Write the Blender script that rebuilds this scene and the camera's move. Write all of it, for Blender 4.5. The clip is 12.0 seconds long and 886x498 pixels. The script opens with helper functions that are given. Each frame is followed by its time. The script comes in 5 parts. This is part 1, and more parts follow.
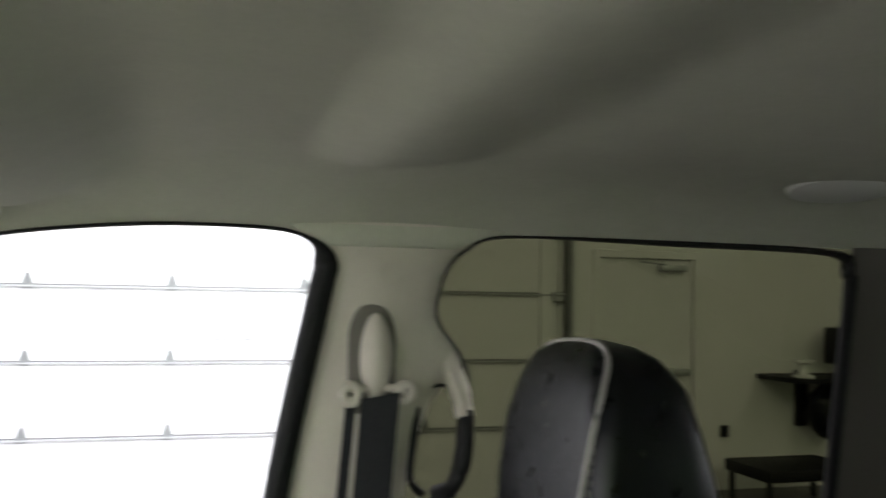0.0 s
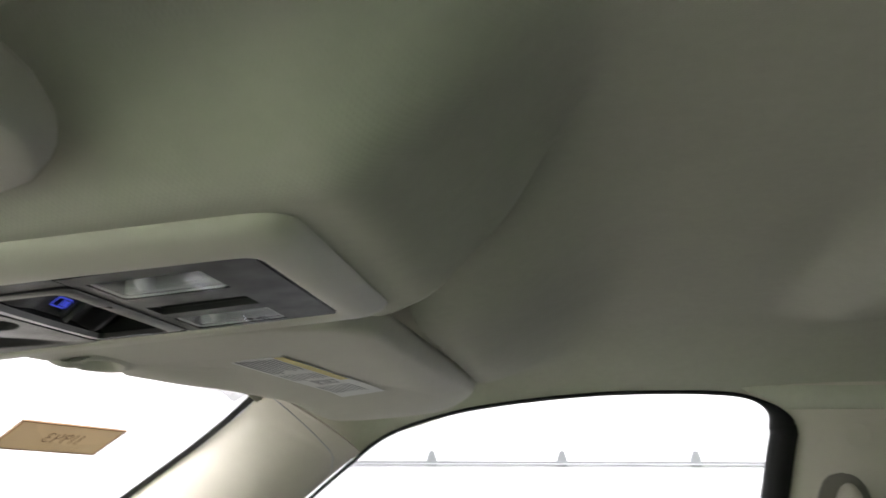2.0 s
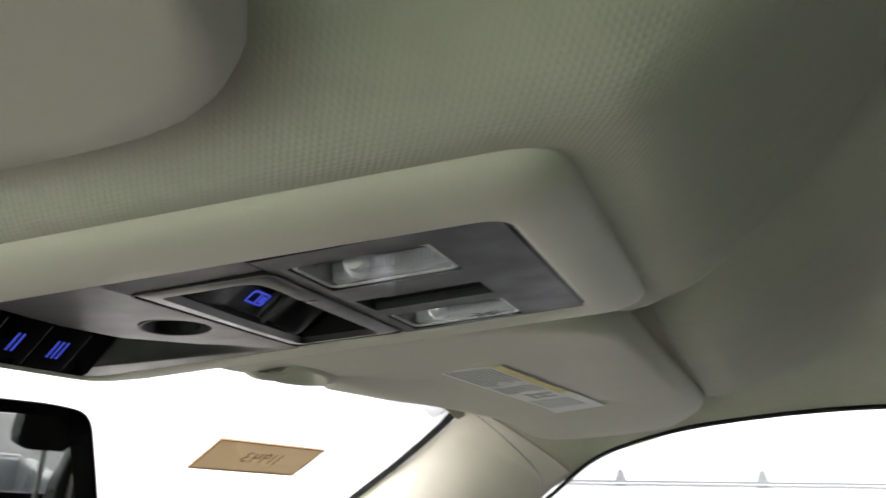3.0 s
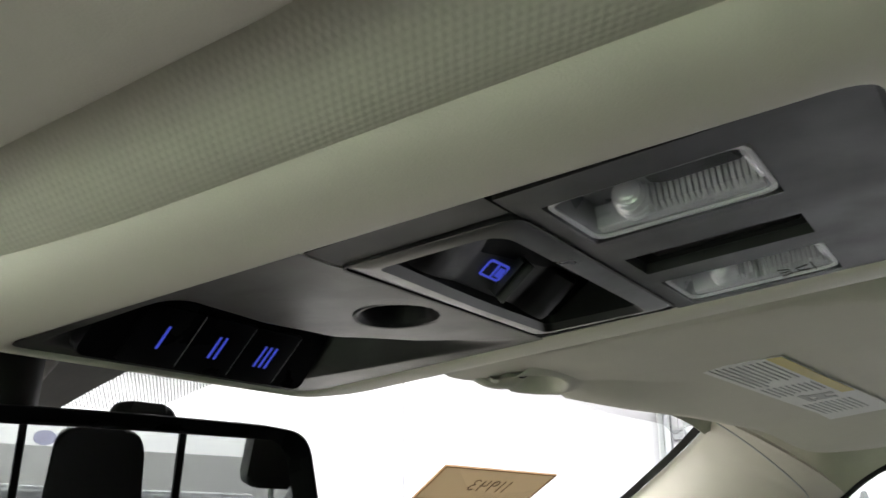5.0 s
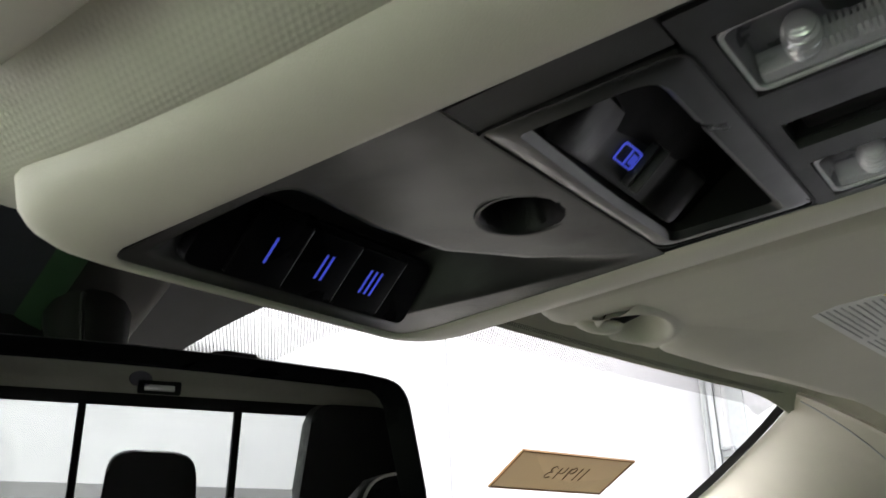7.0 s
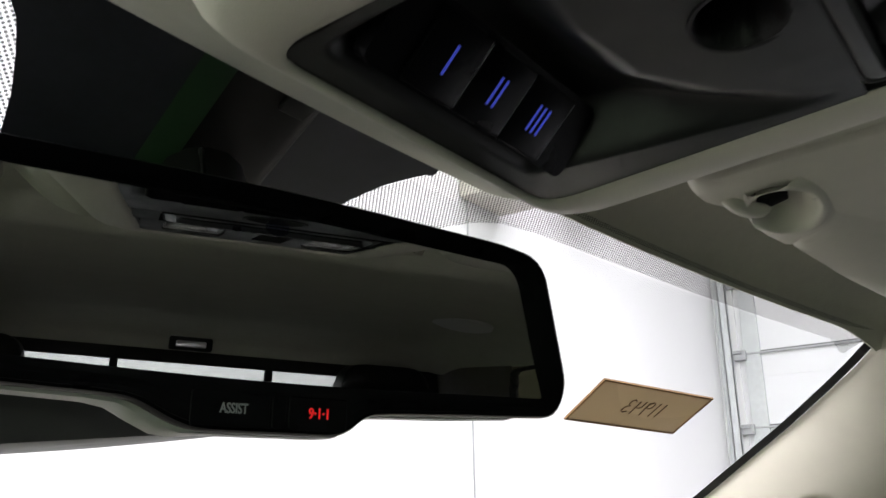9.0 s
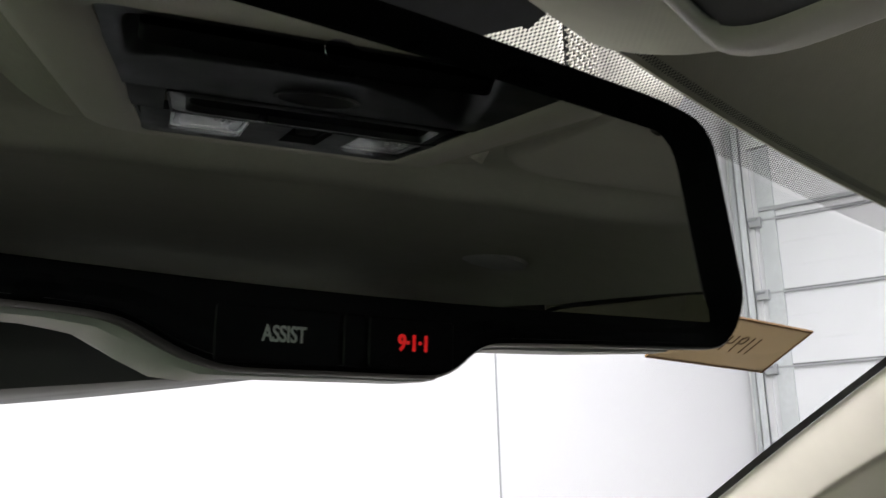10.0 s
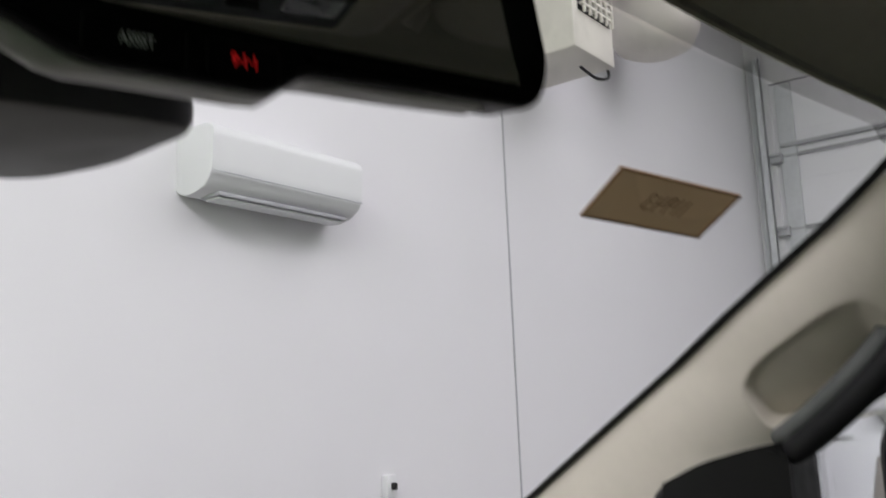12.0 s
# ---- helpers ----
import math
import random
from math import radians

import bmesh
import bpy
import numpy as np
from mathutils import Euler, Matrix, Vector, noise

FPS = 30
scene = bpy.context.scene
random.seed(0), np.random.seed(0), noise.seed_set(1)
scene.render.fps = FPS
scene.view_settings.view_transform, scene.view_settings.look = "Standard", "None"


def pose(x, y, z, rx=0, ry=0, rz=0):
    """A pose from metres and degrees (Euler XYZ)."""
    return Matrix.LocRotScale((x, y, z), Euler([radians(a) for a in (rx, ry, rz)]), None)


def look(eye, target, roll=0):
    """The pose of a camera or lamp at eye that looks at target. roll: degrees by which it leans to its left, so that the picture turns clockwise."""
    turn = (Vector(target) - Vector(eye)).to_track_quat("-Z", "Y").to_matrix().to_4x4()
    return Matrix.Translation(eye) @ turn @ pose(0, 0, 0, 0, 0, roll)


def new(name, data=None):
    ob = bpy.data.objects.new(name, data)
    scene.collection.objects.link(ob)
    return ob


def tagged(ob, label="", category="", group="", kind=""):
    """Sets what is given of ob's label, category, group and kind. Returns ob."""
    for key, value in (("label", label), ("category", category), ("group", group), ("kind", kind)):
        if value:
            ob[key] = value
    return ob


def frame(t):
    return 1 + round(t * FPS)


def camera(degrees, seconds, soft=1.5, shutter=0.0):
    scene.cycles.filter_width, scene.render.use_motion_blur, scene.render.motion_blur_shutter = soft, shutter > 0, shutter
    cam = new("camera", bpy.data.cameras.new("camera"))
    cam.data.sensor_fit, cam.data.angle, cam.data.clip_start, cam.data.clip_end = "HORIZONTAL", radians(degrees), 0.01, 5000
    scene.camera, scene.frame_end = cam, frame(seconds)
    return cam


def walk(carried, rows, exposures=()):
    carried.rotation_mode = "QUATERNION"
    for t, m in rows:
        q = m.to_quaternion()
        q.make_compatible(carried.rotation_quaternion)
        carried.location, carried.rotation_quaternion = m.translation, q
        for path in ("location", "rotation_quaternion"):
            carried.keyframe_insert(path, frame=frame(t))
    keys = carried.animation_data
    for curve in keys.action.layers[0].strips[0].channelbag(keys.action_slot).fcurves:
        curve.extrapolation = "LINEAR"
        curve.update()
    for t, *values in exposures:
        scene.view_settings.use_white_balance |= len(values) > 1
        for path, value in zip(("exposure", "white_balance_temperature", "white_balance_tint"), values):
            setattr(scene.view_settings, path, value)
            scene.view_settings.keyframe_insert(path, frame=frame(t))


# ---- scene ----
cam = camera(53.0, 12.0, shutter=0.5)
PATH = [
    (0, (-0.381, 0.057, 1.66), (1.539, -0.492, 1.763), 1.0),
    (0.5, (-0.362, 0.101, 1.663), (1.619, -0.136, 1.808), 0.6),
    (1, (-0.382, 0.12, 1.666), (1.599, 0.137, 1.941), 0.9),
    (1.5, (-0.388, 0.132, 1.661), (1.562, 0.306, 2.07), 0.7),
    (2, (-0.382, 0.147, 1.652), (1.543, 0.406, 2.128), 0.2),
    (2.5, (-0.344, 0.182, 1.653), (1.545, 0.609, 2.153), 0.4),
    (3, (-0.294, 0.201, 1.658), (1.534, 0.835, 2.167), 0.8),
    (3.5, (-0.264, 0.217, 1.654), (1.5, 1.003, 2.175), 0.8),
    (3.7, (-0.251, 0.222, 1.653), (1.49, 1.054, 2.177), 0.7),
    (5.3, (-0.228, 0.26, 1.655), (1.382, 1.294, 2.236), -1.0),
    (5.5, (-0.229, 0.263, 1.653), (1.374, 1.304, 2.243), -1.2),
    (6, (-0.228, 0.27, 1.648), (1.356, 1.329, 2.256), -1.3),
    (6.5, (-0.221, 0.283, 1.635), (1.351, 1.351, 2.259), -1.8),
    (7, (-0.218, 0.295, 1.623), (1.351, 1.36, 2.258), -2.3),
    (7.2, (-0.218, 0.302, 1.619), (1.353, 1.365, 2.251), -2.4),
    (8.8, (-0.217, 0.35, 1.595), (1.345, 1.452, 2.181), -0.9),
    (9, (-0.212, 0.362, 1.591), (1.35, 1.462, 2.181), -1.1),
    (9.5, (-0.168, 0.403, 1.598), (1.39, 1.518, 2.172), -1.2),
    (9.7, (-0.152, 0.425, 1.593), (1.407, 1.552, 2.141), -1.9),
    (10, (-0.143, 0.449, 1.601), (1.427, 1.595, 2.072), -1.6),
    (10.5, (-0.14, 0.455, 1.604), (1.419, 1.631, 2.035), -2.4),
    (11, (-0.14, 0.451, 1.605), (1.408, 1.653, 2.004), -2.1),
    (11.5, (-0.146, 0.441, 1.6), (1.395, 1.656, 1.989), -2.0),
    (11.7, (-0.148, 0.419, 1.582), (1.39, 1.638, 1.967), -1.7),
    (11.8, (-0.148, 0.406, 1.567), (1.397, 1.618, 1.944), -1.6),
    (11.9, (-0.148, 0.388, 1.546), (1.392, 1.608, 1.919), -1.6),
    (12, (-0.149, 0.377, 1.527), (1.399, 1.591, 1.891), -2.2),
]
walk(cam, [(t, look(eye, target, roll)) for t, eye, target, roll in PATH],
     exposures=[(0.0, -0.15, 6500, 12), (0.4, -1.06, 6400, 16), (0.9, -1.35, 6400, 17), (1.2, -1.1, 6450, 14), (1.5, -0.8, 6500, 13), (2.0, -0.3, 6500, 13),
                (2.5, -0.22, 6500, 13), (3.0, -0.18, 6500, 13), (3.5, -0.3, 6500, 12), (5.5, -0.45, 6500, 10), (6.5, -0.45, 6480, 11), (7.0, -0.55, 6450, 12), (8.8, -1.0, 6450, 12),
                (9.5, -1.08, 6450, 12), (10.0, -1.28, 6450, 12), (10.5, -1.38, 6450, 12), (11.5, -1.53, 6450, 12), (12.0, -2.3, 6450, 14)])
# ---------------------------------------------------------------- world and light
# A closed service bay, lit by added, unseen area lamps under its ceiling.
world = bpy.data.worlds.new("world")
scene.world = world
world.use_nodes = True
world.node_tree.nodes["Background"].inputs[0].default_value = (0.9, 0.95, 1.0, 1)
world.node_tree.nodes["Background"].inputs[1].default_value = 0.05


def area_lamp(x, y, sx, sy, watts):
    data = bpy.data.lights.new("bay_light", "AREA")
    data.shape, data.size, data.size_y, data.energy = "RECTANGLE", sx, sy, watts
    data.color = (0.985, 0.975, 1.0)
    ob = new("bay_light", data)
    ob.matrix_world = pose(x, y, 4.32)
    return ob


LAMP = 420
# added lamps; the one on the driver's side is strongest to brighten the cab
area_lamp(3.4, -0.9, 2.2, 5.4, LAMP * 1.1)
area_lamp(-2.6, -1.2, 2.2, 5.4, LAMP * 4.3)
area_lamp(0.4, -6.0, 6.0, 1.2, LAMP * 1.7)
area_lamp(0.4, -0.6, 4.0, 1.2, LAMP * 0.6)

# ---------------------------------------------------------------- materials


def rgb(c):
    return (c[0], c[1], c[2], 1.0)


def material(name, colour, rough=0.6, metal=0.0, vary=0.12, scale=30.0, bump=0.0, bump_scale=400.0, spec=0.5, emit=None, power=0.0,
             dirt=0.0, dirt_colour=(0.2, 0.19, 0.17), dirt_scale=9.0, coat=0.0, weave=0.0):
    """A painted, moulded or woven surface with colour and gloss variation at two scales and fine relief."""
    m = bpy.data.materials.new(name)
    m.use_nodes = True
    nt = m.node_tree
    n, l = nt.nodes, nt.links
    b = n["Principled BSDF"]
    b.inputs["Metallic"].default_value = metal
    b.inputs["Specular IOR Level"].default_value = spec
    b.inputs["Coat Weight"].default_value = coat
    tc = n.new("ShaderNodeTexCoord")
    big, fine = n.new("ShaderNodeTexNoise"), n.new("ShaderNodeTexNoise")
    big.inputs["Scale"].default_value, big.inputs["Detail"].default_value = scale * 0.15, 4
    fine.inputs["Scale"].default_value, fine.inputs["Detail"].default_value = scale, 5
    mixed = n.new("ShaderNodeMath")
    mixed.operation = "ADD"
    for t in (big, fine):
        l.new(tc.outputs["Object"], t.inputs["Vector"])
    l.new(big.outputs["Fac"], mixed.inputs[0])
    l.new(fine.outputs["Fac"], mixed.inputs[1])
    ramp = n.new("ShaderNodeMapRange")
    ramp.inputs["From Min"].default_value, ramp.inputs["From Max"].default_value = 0.6, 1.4
    ramp.inputs["To Min"].default_value, ramp.inputs["To Max"].default_value = 1 - vary, 1 + vary
    l.new(mixed.outputs[0], ramp.inputs["Value"])
    tone = n.new("ShaderNodeVectorMath")
    tone.operation = "SCALE"
    tone.inputs[0].default_value = colour
    l.new(ramp.outputs[0], tone.inputs["Scale"])
    last = tone.outputs[0]
    if dirt > 0:
        spots = n.new("ShaderNodeTexNoise")
        spots.inputs["Scale"].default_value, spots.inputs["Detail"].default_value, spots.inputs["Distortion"].default_value = dirt_scale, 6, 1.2
        l.new(tc.outputs["Object"], spots.inputs["Vector"])
        cut = n.new("ShaderNodeMapRange")
        cut.inputs["From Min"].default_value, cut.inputs["From Max"].default_value, cut.inputs["To Max"].default_value = 0.48, 0.75, dirt
        l.new(spots.outputs["Fac"], cut.inputs["Value"])
        mix = n.new("ShaderNodeMix")
        mix.data_type = "RGBA"
        l.new(cut.outputs[0], mix.inputs["Factor"])
        l.new(last, mix.inputs["A"])
        mix.inputs["B"].default_value = rgb(dirt_colour)
        last = mix.outputs["Result"]
    l.new(last, b.inputs["Base Color"])
    gloss = n.new("ShaderNodeMapRange")
    gloss.inputs["From Min"].default_value, gloss.inputs["From Max"].default_value = 0.3, 0.7
    gloss.inputs["To Min"].default_value, gloss.inputs["To Max"].default_value = rough - min(0.08, rough * 0.4), min(rough + min(0.08, rough * 0.4), 1)
    l.new(fine.outputs["Fac"], gloss.inputs["Value"])
    l.new(gloss.outputs[0], b.inputs["Roughness"])
    if bump > 0:
        relief = n.new("ShaderNodeTexNoise")
        relief.inputs["Scale"].default_value, relief.inputs["Detail"].default_value = bump_scale, 2
        l.new(tc.outputs["Object"], relief.inputs["Vector"])
        height = relief.outputs["Fac"]
        if weave > 0:
            # staggered raised dots: three crossed waves, 60 degrees apart
            for k in range(3):
                wave = n.new("ShaderNodeVectorMath")
                wave.operation = "DOT_PRODUCT"
                wave.inputs[1].default_value = (weave * math.cos(k * math.pi / 3), weave * math.sin(k * math.pi / 3), 0)
                l.new(tc.outputs["Object"], wave.inputs[0])
                crest = n.new("ShaderNodeMath")
                crest.operation = "COSINE"
                l.new(wave.outputs["Value"], crest.inputs[0])
                total = n.new("ShaderNodeMath")
                total.operation = "MULTIPLY_ADD"
                total.inputs[1].default_value = 0.35
                l.new(crest.outputs[0], total.inputs[0])
                l.new(height, total.inputs[2])
                height = total.outputs[0]
        bm_node = n.new("ShaderNodeBump")
        bm_node.inputs["Strength"].default_value, bm_node.inputs["Distance"].default_value = bump, 0.001
        l.new(height, bm_node.inputs["Height"])
        l.new(bm_node.outputs[0], b.inputs["Normal"])
    if emit:
        b.inputs["Emission Color"].default_value, b.inputs["Emission Strength"].default_value = rgb(emit), power
    return m


def glass(name, tint, ior=1.45, haze=0.02, gloss=1.0):
    """A thin pane: clear with its tint, and a mirror gloss that rises with the slant."""
    m = bpy.data.materials.new(name)
    m.use_nodes = True
    n, l = m.node_tree.nodes, m.node_tree.links
    n.remove(n["Principled BSDF"])
    clear, shine, both = n.new("ShaderNodeBsdfTransparent"), n.new("ShaderNodeBsdfGlossy"), n.new("ShaderNodeMixShader")
    slant, power, amount = n.new("ShaderNodeLayerWeight"), n.new("ShaderNodeMath"), n.new("ShaderNodeMath")
    clear.inputs[0].default_value = rgb(tint)
    shine.inputs["Roughness"].default_value = haze
    power.operation, amount.operation = "POWER", "MULTIPLY_ADD"
    power.inputs[1].default_value = 5.0
    base = ((ior - 1) / (ior + 1)) ** 2
    amount.inputs[1].default_value, amount.inputs[2].default_value = (1 - base) * gloss, base * gloss
    slant.inputs["Blend"].default_value = 0.5
    l.new(slant.outputs["Facing"], power.inputs[0])
    l.new(power.outputs[0], amount.inputs[0])
    l.new(amount.outputs[0], both.inputs[0])
    l.new(clear.outputs[0], both.inputs[1])
    l.new(shine.outputs[0], both.inputs[2])
    l.new(both.outputs[0], n["Material Output"].inputs[0])
    return m


def dotted(name, pitch, fill, colour):
    """Black ceramic dots printed on clear glass."""
    m = bpy.data.materials.new(name)
    m.use_nodes = True
    n, l = m.node_tree.nodes, m.node_tree.links
    b = n["Principled BSDF"]
    b.inputs["Base Color"].default_value, b.inputs["Roughness"].default_value = rgb(colour), 0.5
    tc, turn, cell = n.new("ShaderNodeTexCoord"), n.new("ShaderNodeMapping"), n.new("ShaderNodeTexVoronoi")
    turn.inputs["Rotation"].default_value = (0, 0, radians(45))
    cell.voronoi_dimensions = "2D"
    cell.inputs["Scale"].default_value, cell.inputs["Randomness"].default_value = 1 / pitch, 0.0
    less, clear, both = n.new("ShaderNodeMapRange"), n.new("ShaderNodeBsdfTransparent"), n.new("ShaderNodeMixShader")
    less.inputs["From Min"].default_value, less.inputs["From Max"].default_value = fill - 0.14, fill + 0.14
    less.inputs["To Min"].default_value, less.inputs["To Max"].default_value = 1.0, 0.0
    l.new(tc.outputs["Object"], turn.inputs[0])
    l.new(turn.outputs[0], cell.inputs["Vector"])
    l.new(cell.outputs["Distance"], less.inputs["Value"])
    l.new(less.outputs[0], both.inputs[0])
    l.new(clear.outputs[0], both.inputs[1])
    l.new(b.outputs[0], both.inputs[2])
    l.new(both.outputs[0], n["Material Output"].inputs[0])
    return m


FABRIC = material("headliner_fabric", (0.515, 0.515, 0.43), 0.95, vary=0.05, scale=120, bump=0.11, bump_scale=1500, spec=0.15, weave=3450)
BEIGE = material("beige_plastic", (0.565, 0.548, 0.47), 0.55, vary=0.04, scale=60, bump=0.12, bump_scale=1800, spec=0.35)
PILLAR = material("pillar_trim", (0.575, 0.530, 0.462), 0.6, vary=0.04, scale=60, bump=0.12, bump_scale=1800, spec=0.3)
# shade inside the belt guide's recess, as a taupe colour
GUIDE_SHADE = material("guide_shade", (0.17, 0.155, 0.135), 0.6, vary=0.1)
# pillar trim where little light falls, the shade put into the colour
SHADED_TRIM = material("shaded_rear_trim", (0.085, 0.076, 0.068), 0.65, vary=0.08, bump=0.1, bump_scale=1500)
VISOR = material("visor_vinyl", (0.56, 0.545, 0.475), 0.75, vary=0.04, scale=90, bump=0.08, bump_scale=1600, spec=0.25)
CHARCOAL = material("charcoal_plastic", (0.008, 0.0095, 0.0090), 0.50, vary=0.2, scale=40, bump=0.2, bump_scale=2200, spec=0.34, dirt=0.28, dirt_colour=(0.034, 0.039, 0.038), dirt_scale=26)
BLACK = material("black_plastic", (0.010, 0.010, 0.011), 0.5, vary=0.2, scale=50, bump=0.15, bump_scale=1500, spec=0.25)
GLOSS_BLACK = material("gloss_black", (0.004, 0.004, 0.005), 0.32, vary=0.1, scale=50, spec=0.05)
RUBBER = material("black_rubber", (0.011, 0.011, 0.012), 0.65, vary=0.2, scale=60, bump=0.2, bump_scale=700, spec=0.25)
LEATHER = material("black_leather", (0.004, 0.005, 0.0065), 0.33, vary=0.25, scale=60, bump=0.3, bump_scale=600, spec=0.28)
PIPING = material("grey_piping", (0.33, 0.32, 0.30), 0.6, vary=0.1, scale=200, bump=0.4, bump_scale=900)
BELT = material("belt_webbing", (0.014, 0.015, 0.018), 0.8, vary=0.2, scale=200, bump=0.6, bump_scale=1300)
WALL = material("white_wall_panel", (0.80, 0.785, 0.81), 0.45, vary=0.02, scale=3, bump=0.05, bump_scale=120, spec=0.3, dirt=0.06, dirt_colour=(0.6, 0.6, 0.6), dirt_scale=2)
DOOR_SKIN = material("white_door_skin", (0.78, 0.768, 0.80), 0.45, vary=0.03, scale=5, bump=0.15, bump_scale=150, spec=0.3)
STEEL = material("galvanised_steel", (0.50, 0.51, 0.53), 0.42, 0.7, vary=0.15, scale=40, bump=0.1, bump_scale=200)
SEAM = material("grey_seal", (0.16, 0.16, 0.165), 0.7, vary=0.1, scale=20)
ZINC = material("dull_zinc", (0.20, 0.205, 0.215), 0.5, 0.2, vary=0.2, scale=40)
LIGHT_STEEL = material("light_zinc", (0.60, 0.61, 0.63), 0.45, 0.15, vary=0.1, scale=30)
RAIL = material("grey_rail", (0.42, 0.42, 0.44), 0.5, 0.1, vary=0.1, scale=10)
CONCRETE = material("bay_floor", (0.17, 0.168, 0.163), 0.5, vary=0.15, scale=4, bump=0.2, bump_scale=80, dirt=0.3, dirt_colour=(0.10, 0.098, 0.095), dirt_scale=1.5)
CEILING = material("white_ceiling", (0.72, 0.72, 0.71), 0.8, vary=0.04, scale=4)
KRAFT = material("kraft_card", (0.46, 0.38, 0.26), 0.85, vary=0.08, scale=80, bump=0.2, bump_scale=600)


def lets_through(m, colour, amount):
    """Adds light that shines through a thin sheet."""
    n, l = m.node_tree.nodes, m.node_tree.links
    veil, both = n.new("ShaderNodeBsdfTranslucent"), n.new("ShaderNodeMixShader")
    veil.inputs[0].default_value = rgb(colour)
    both.inputs[0].default_value = amount
    l.new(n["Principled BSDF"].outputs[0], both.inputs[1])
    l.new(veil.outputs[0], both.inputs[2])
    l.new(both.outputs[0], n["Material Output"].inputs[0])


lets_through(KRAFT, (0.44, 0.37, 0.275), 0.58)
KRAFT_EDGE = material("kraft_edge", (0.22, 0.12, 0.05), 0.85, vary=0.1, scale=80)
INK = material("pencil_ink", (0.14, 0.095, 0.06), 0.8, vary=0.1, scale=100)
PAPER = material("label_paper", (0.72, 0.72, 0.70), 0.6, vary=0.03, scale=60)
YELLOW = material("label_yellow", (0.62, 0.53, 0.22), 0.6, vary=0.05, scale=60)
PRINT = material("label_print", (0.45, 0.45, 0.45), 0.7, vary=0.1, scale=60)
CHROME = material("chrome", (0.75, 0.76, 0.78), 0.08, 1.0, vary=0.03, scale=20)
MIRROR = material("mirror_glass", (0.47, 0.475, 0.46), 0.004, 1.0, vary=0.01, scale=10)
WING_GLASS = material("wing_mirror_glass", (0.75, 0.77, 0.78), 0.004, 1.0, vary=0.01, scale=10)
BLUE = material("blue_backlight", (0.02, 0.03, 0.25), 0.4, emit=(0.10, 0.14, 1.0), power=0.55)
RED = material("red_backlight", (0.25, 0.01, 0.01), 0.4, emit=(1.0, 0.02, 0.02), power=0.9)
GREY_TEXT = material("grey_legend", (0.42, 0.43, 0.45), 0.6)
REFLECTOR = material("lamp_reflector", (0.88, 0.89, 0.90), 0.16, 0.35, vary=0.05, scale=60)
TRAY = material("lamp_tray", (0.34, 0.34, 0.36), 0.3, 0.2, vary=0.35, scale=120)
RIM = material("frosted_rim", (0.70, 0.72, 0.71), 0.35, vary=0.1, scale=200)
LEDGE = material("lamp_ledge", (0.62, 0.62, 0.65), 0.35, 0.1, vary=0.1, scale=90)
TAN = material("tan_enamel", (0.70, 0.665, 0.60), 0.5, vary=0.05, scale=8, dirt=0.2, dirt_scale=5)
APPLIANCE = material("white_appliance", (0.76, 0.76, 0.77), 0.4, vary=0.02, scale=10)
SWITCH_RIM = material("switch_charcoal", (0.008, 0.0095, 0.0090), 0.33, vary=0.12, scale=60, bump=0.03, bump_scale=2200, spec=0.8)
PLATE = material("lamp_plate_charcoal", (0.008, 0.0095, 0.0092), 0.46, vary=0.15, scale=50, bump=0.12, bump_scale=2200, spec=0.5)
LID = material("scuffed_charcoal", (0.009, 0.0105, 0.0100), 0.40, vary=0.25, scale=35, bump=0.15, bump_scale=2200, spec=0.48, dirt=0.42, dirt_colour=(0.040, 0.044, 0.043), dirt_scale=30)
PAINT = material("truck_paint", (0.10, 0.105, 0.11), 0.3, 0.3, vary=0.03, scale=6, coat=0.6)
# green reflection on the black mount cover, put into the colour
GREEN = material("green_reflection", (0.035, 0.078, 0.038), 0.45, vary=0.2, scale=40)
COVER = material("cover_black", (0.006, 0.006, 0.006), 0.45, vary=0.15, scale=40, bump=0.1, bump_scale=1500, spec=0.15)
FRIT = material("black_ceramic", (0.042, 0.045, 0.055), 0.6, vary=0.3, scale=300)
WINDSHIELD = glass("windshield_glass", (0.93, 0.945, 0.94), 1.3, 0.02, 0.25)
CLEAR = glass("door_glass", (0.90, 0.92, 0.92))
PRIVACY = glass("privacy_glass", (0.0375, 0.0385, 0.0225), gloss=0.18)
LENS = glass("lamp_lens", (0.96, 0.96, 0.97), 1.5, 0.02, 0.22)
DOTS = dotted("printed_dots", 0.0017, 0.34, (0.03, 0.03, 0.032))

# ---------------------------------------------------------------- mesh helpers


def smooth(t):
    t = min(max(t, 0.0), 1.0)
    return t * t * (3 - 2 * t)


def curve(x, pts):
    """A smooth-ended value at x through sorted (x, value) pairs, straight between them."""
    if x <= pts[0][0]:
        return pts[0][1]
    for (a, va), (b, vb) in zip(pts, pts[1:]):
        if x <= b:
            return va + (vb - va) * (x - a) / (b - a)
    return pts[-1][1]


def part(name, bm, mat, parent=None, label="", shade=True, world_m=None):
    """Links a bmesh as one mesh object, under a thing or a part if there is one."""
    bmesh.ops.recalc_face_normals(bm, faces=bm.faces)
    me = bpy.data.meshes.new(name)
    bm.to_mesh(me)
    bm.free()
    me.materials.append(mat)
    if shade:
        for p in me.polygons:
            p.use_smooth = True
        me.set_sharp_from_angle(angle=radians(38))
    ob = new(name, me)
    if parent:
        ob.parent = parent
    if world_m is not None:
        ob.matrix_world = world_m
    if label:
        ob["label"] = label
    return ob


def thing(name, label, category, group="", kind="", m=None):
    ob = new(name)
    ob.empty_display_size = 0.02
    if m is not None:
        ob.matrix_world = m
    return tagged(ob, label, category, group, kind)


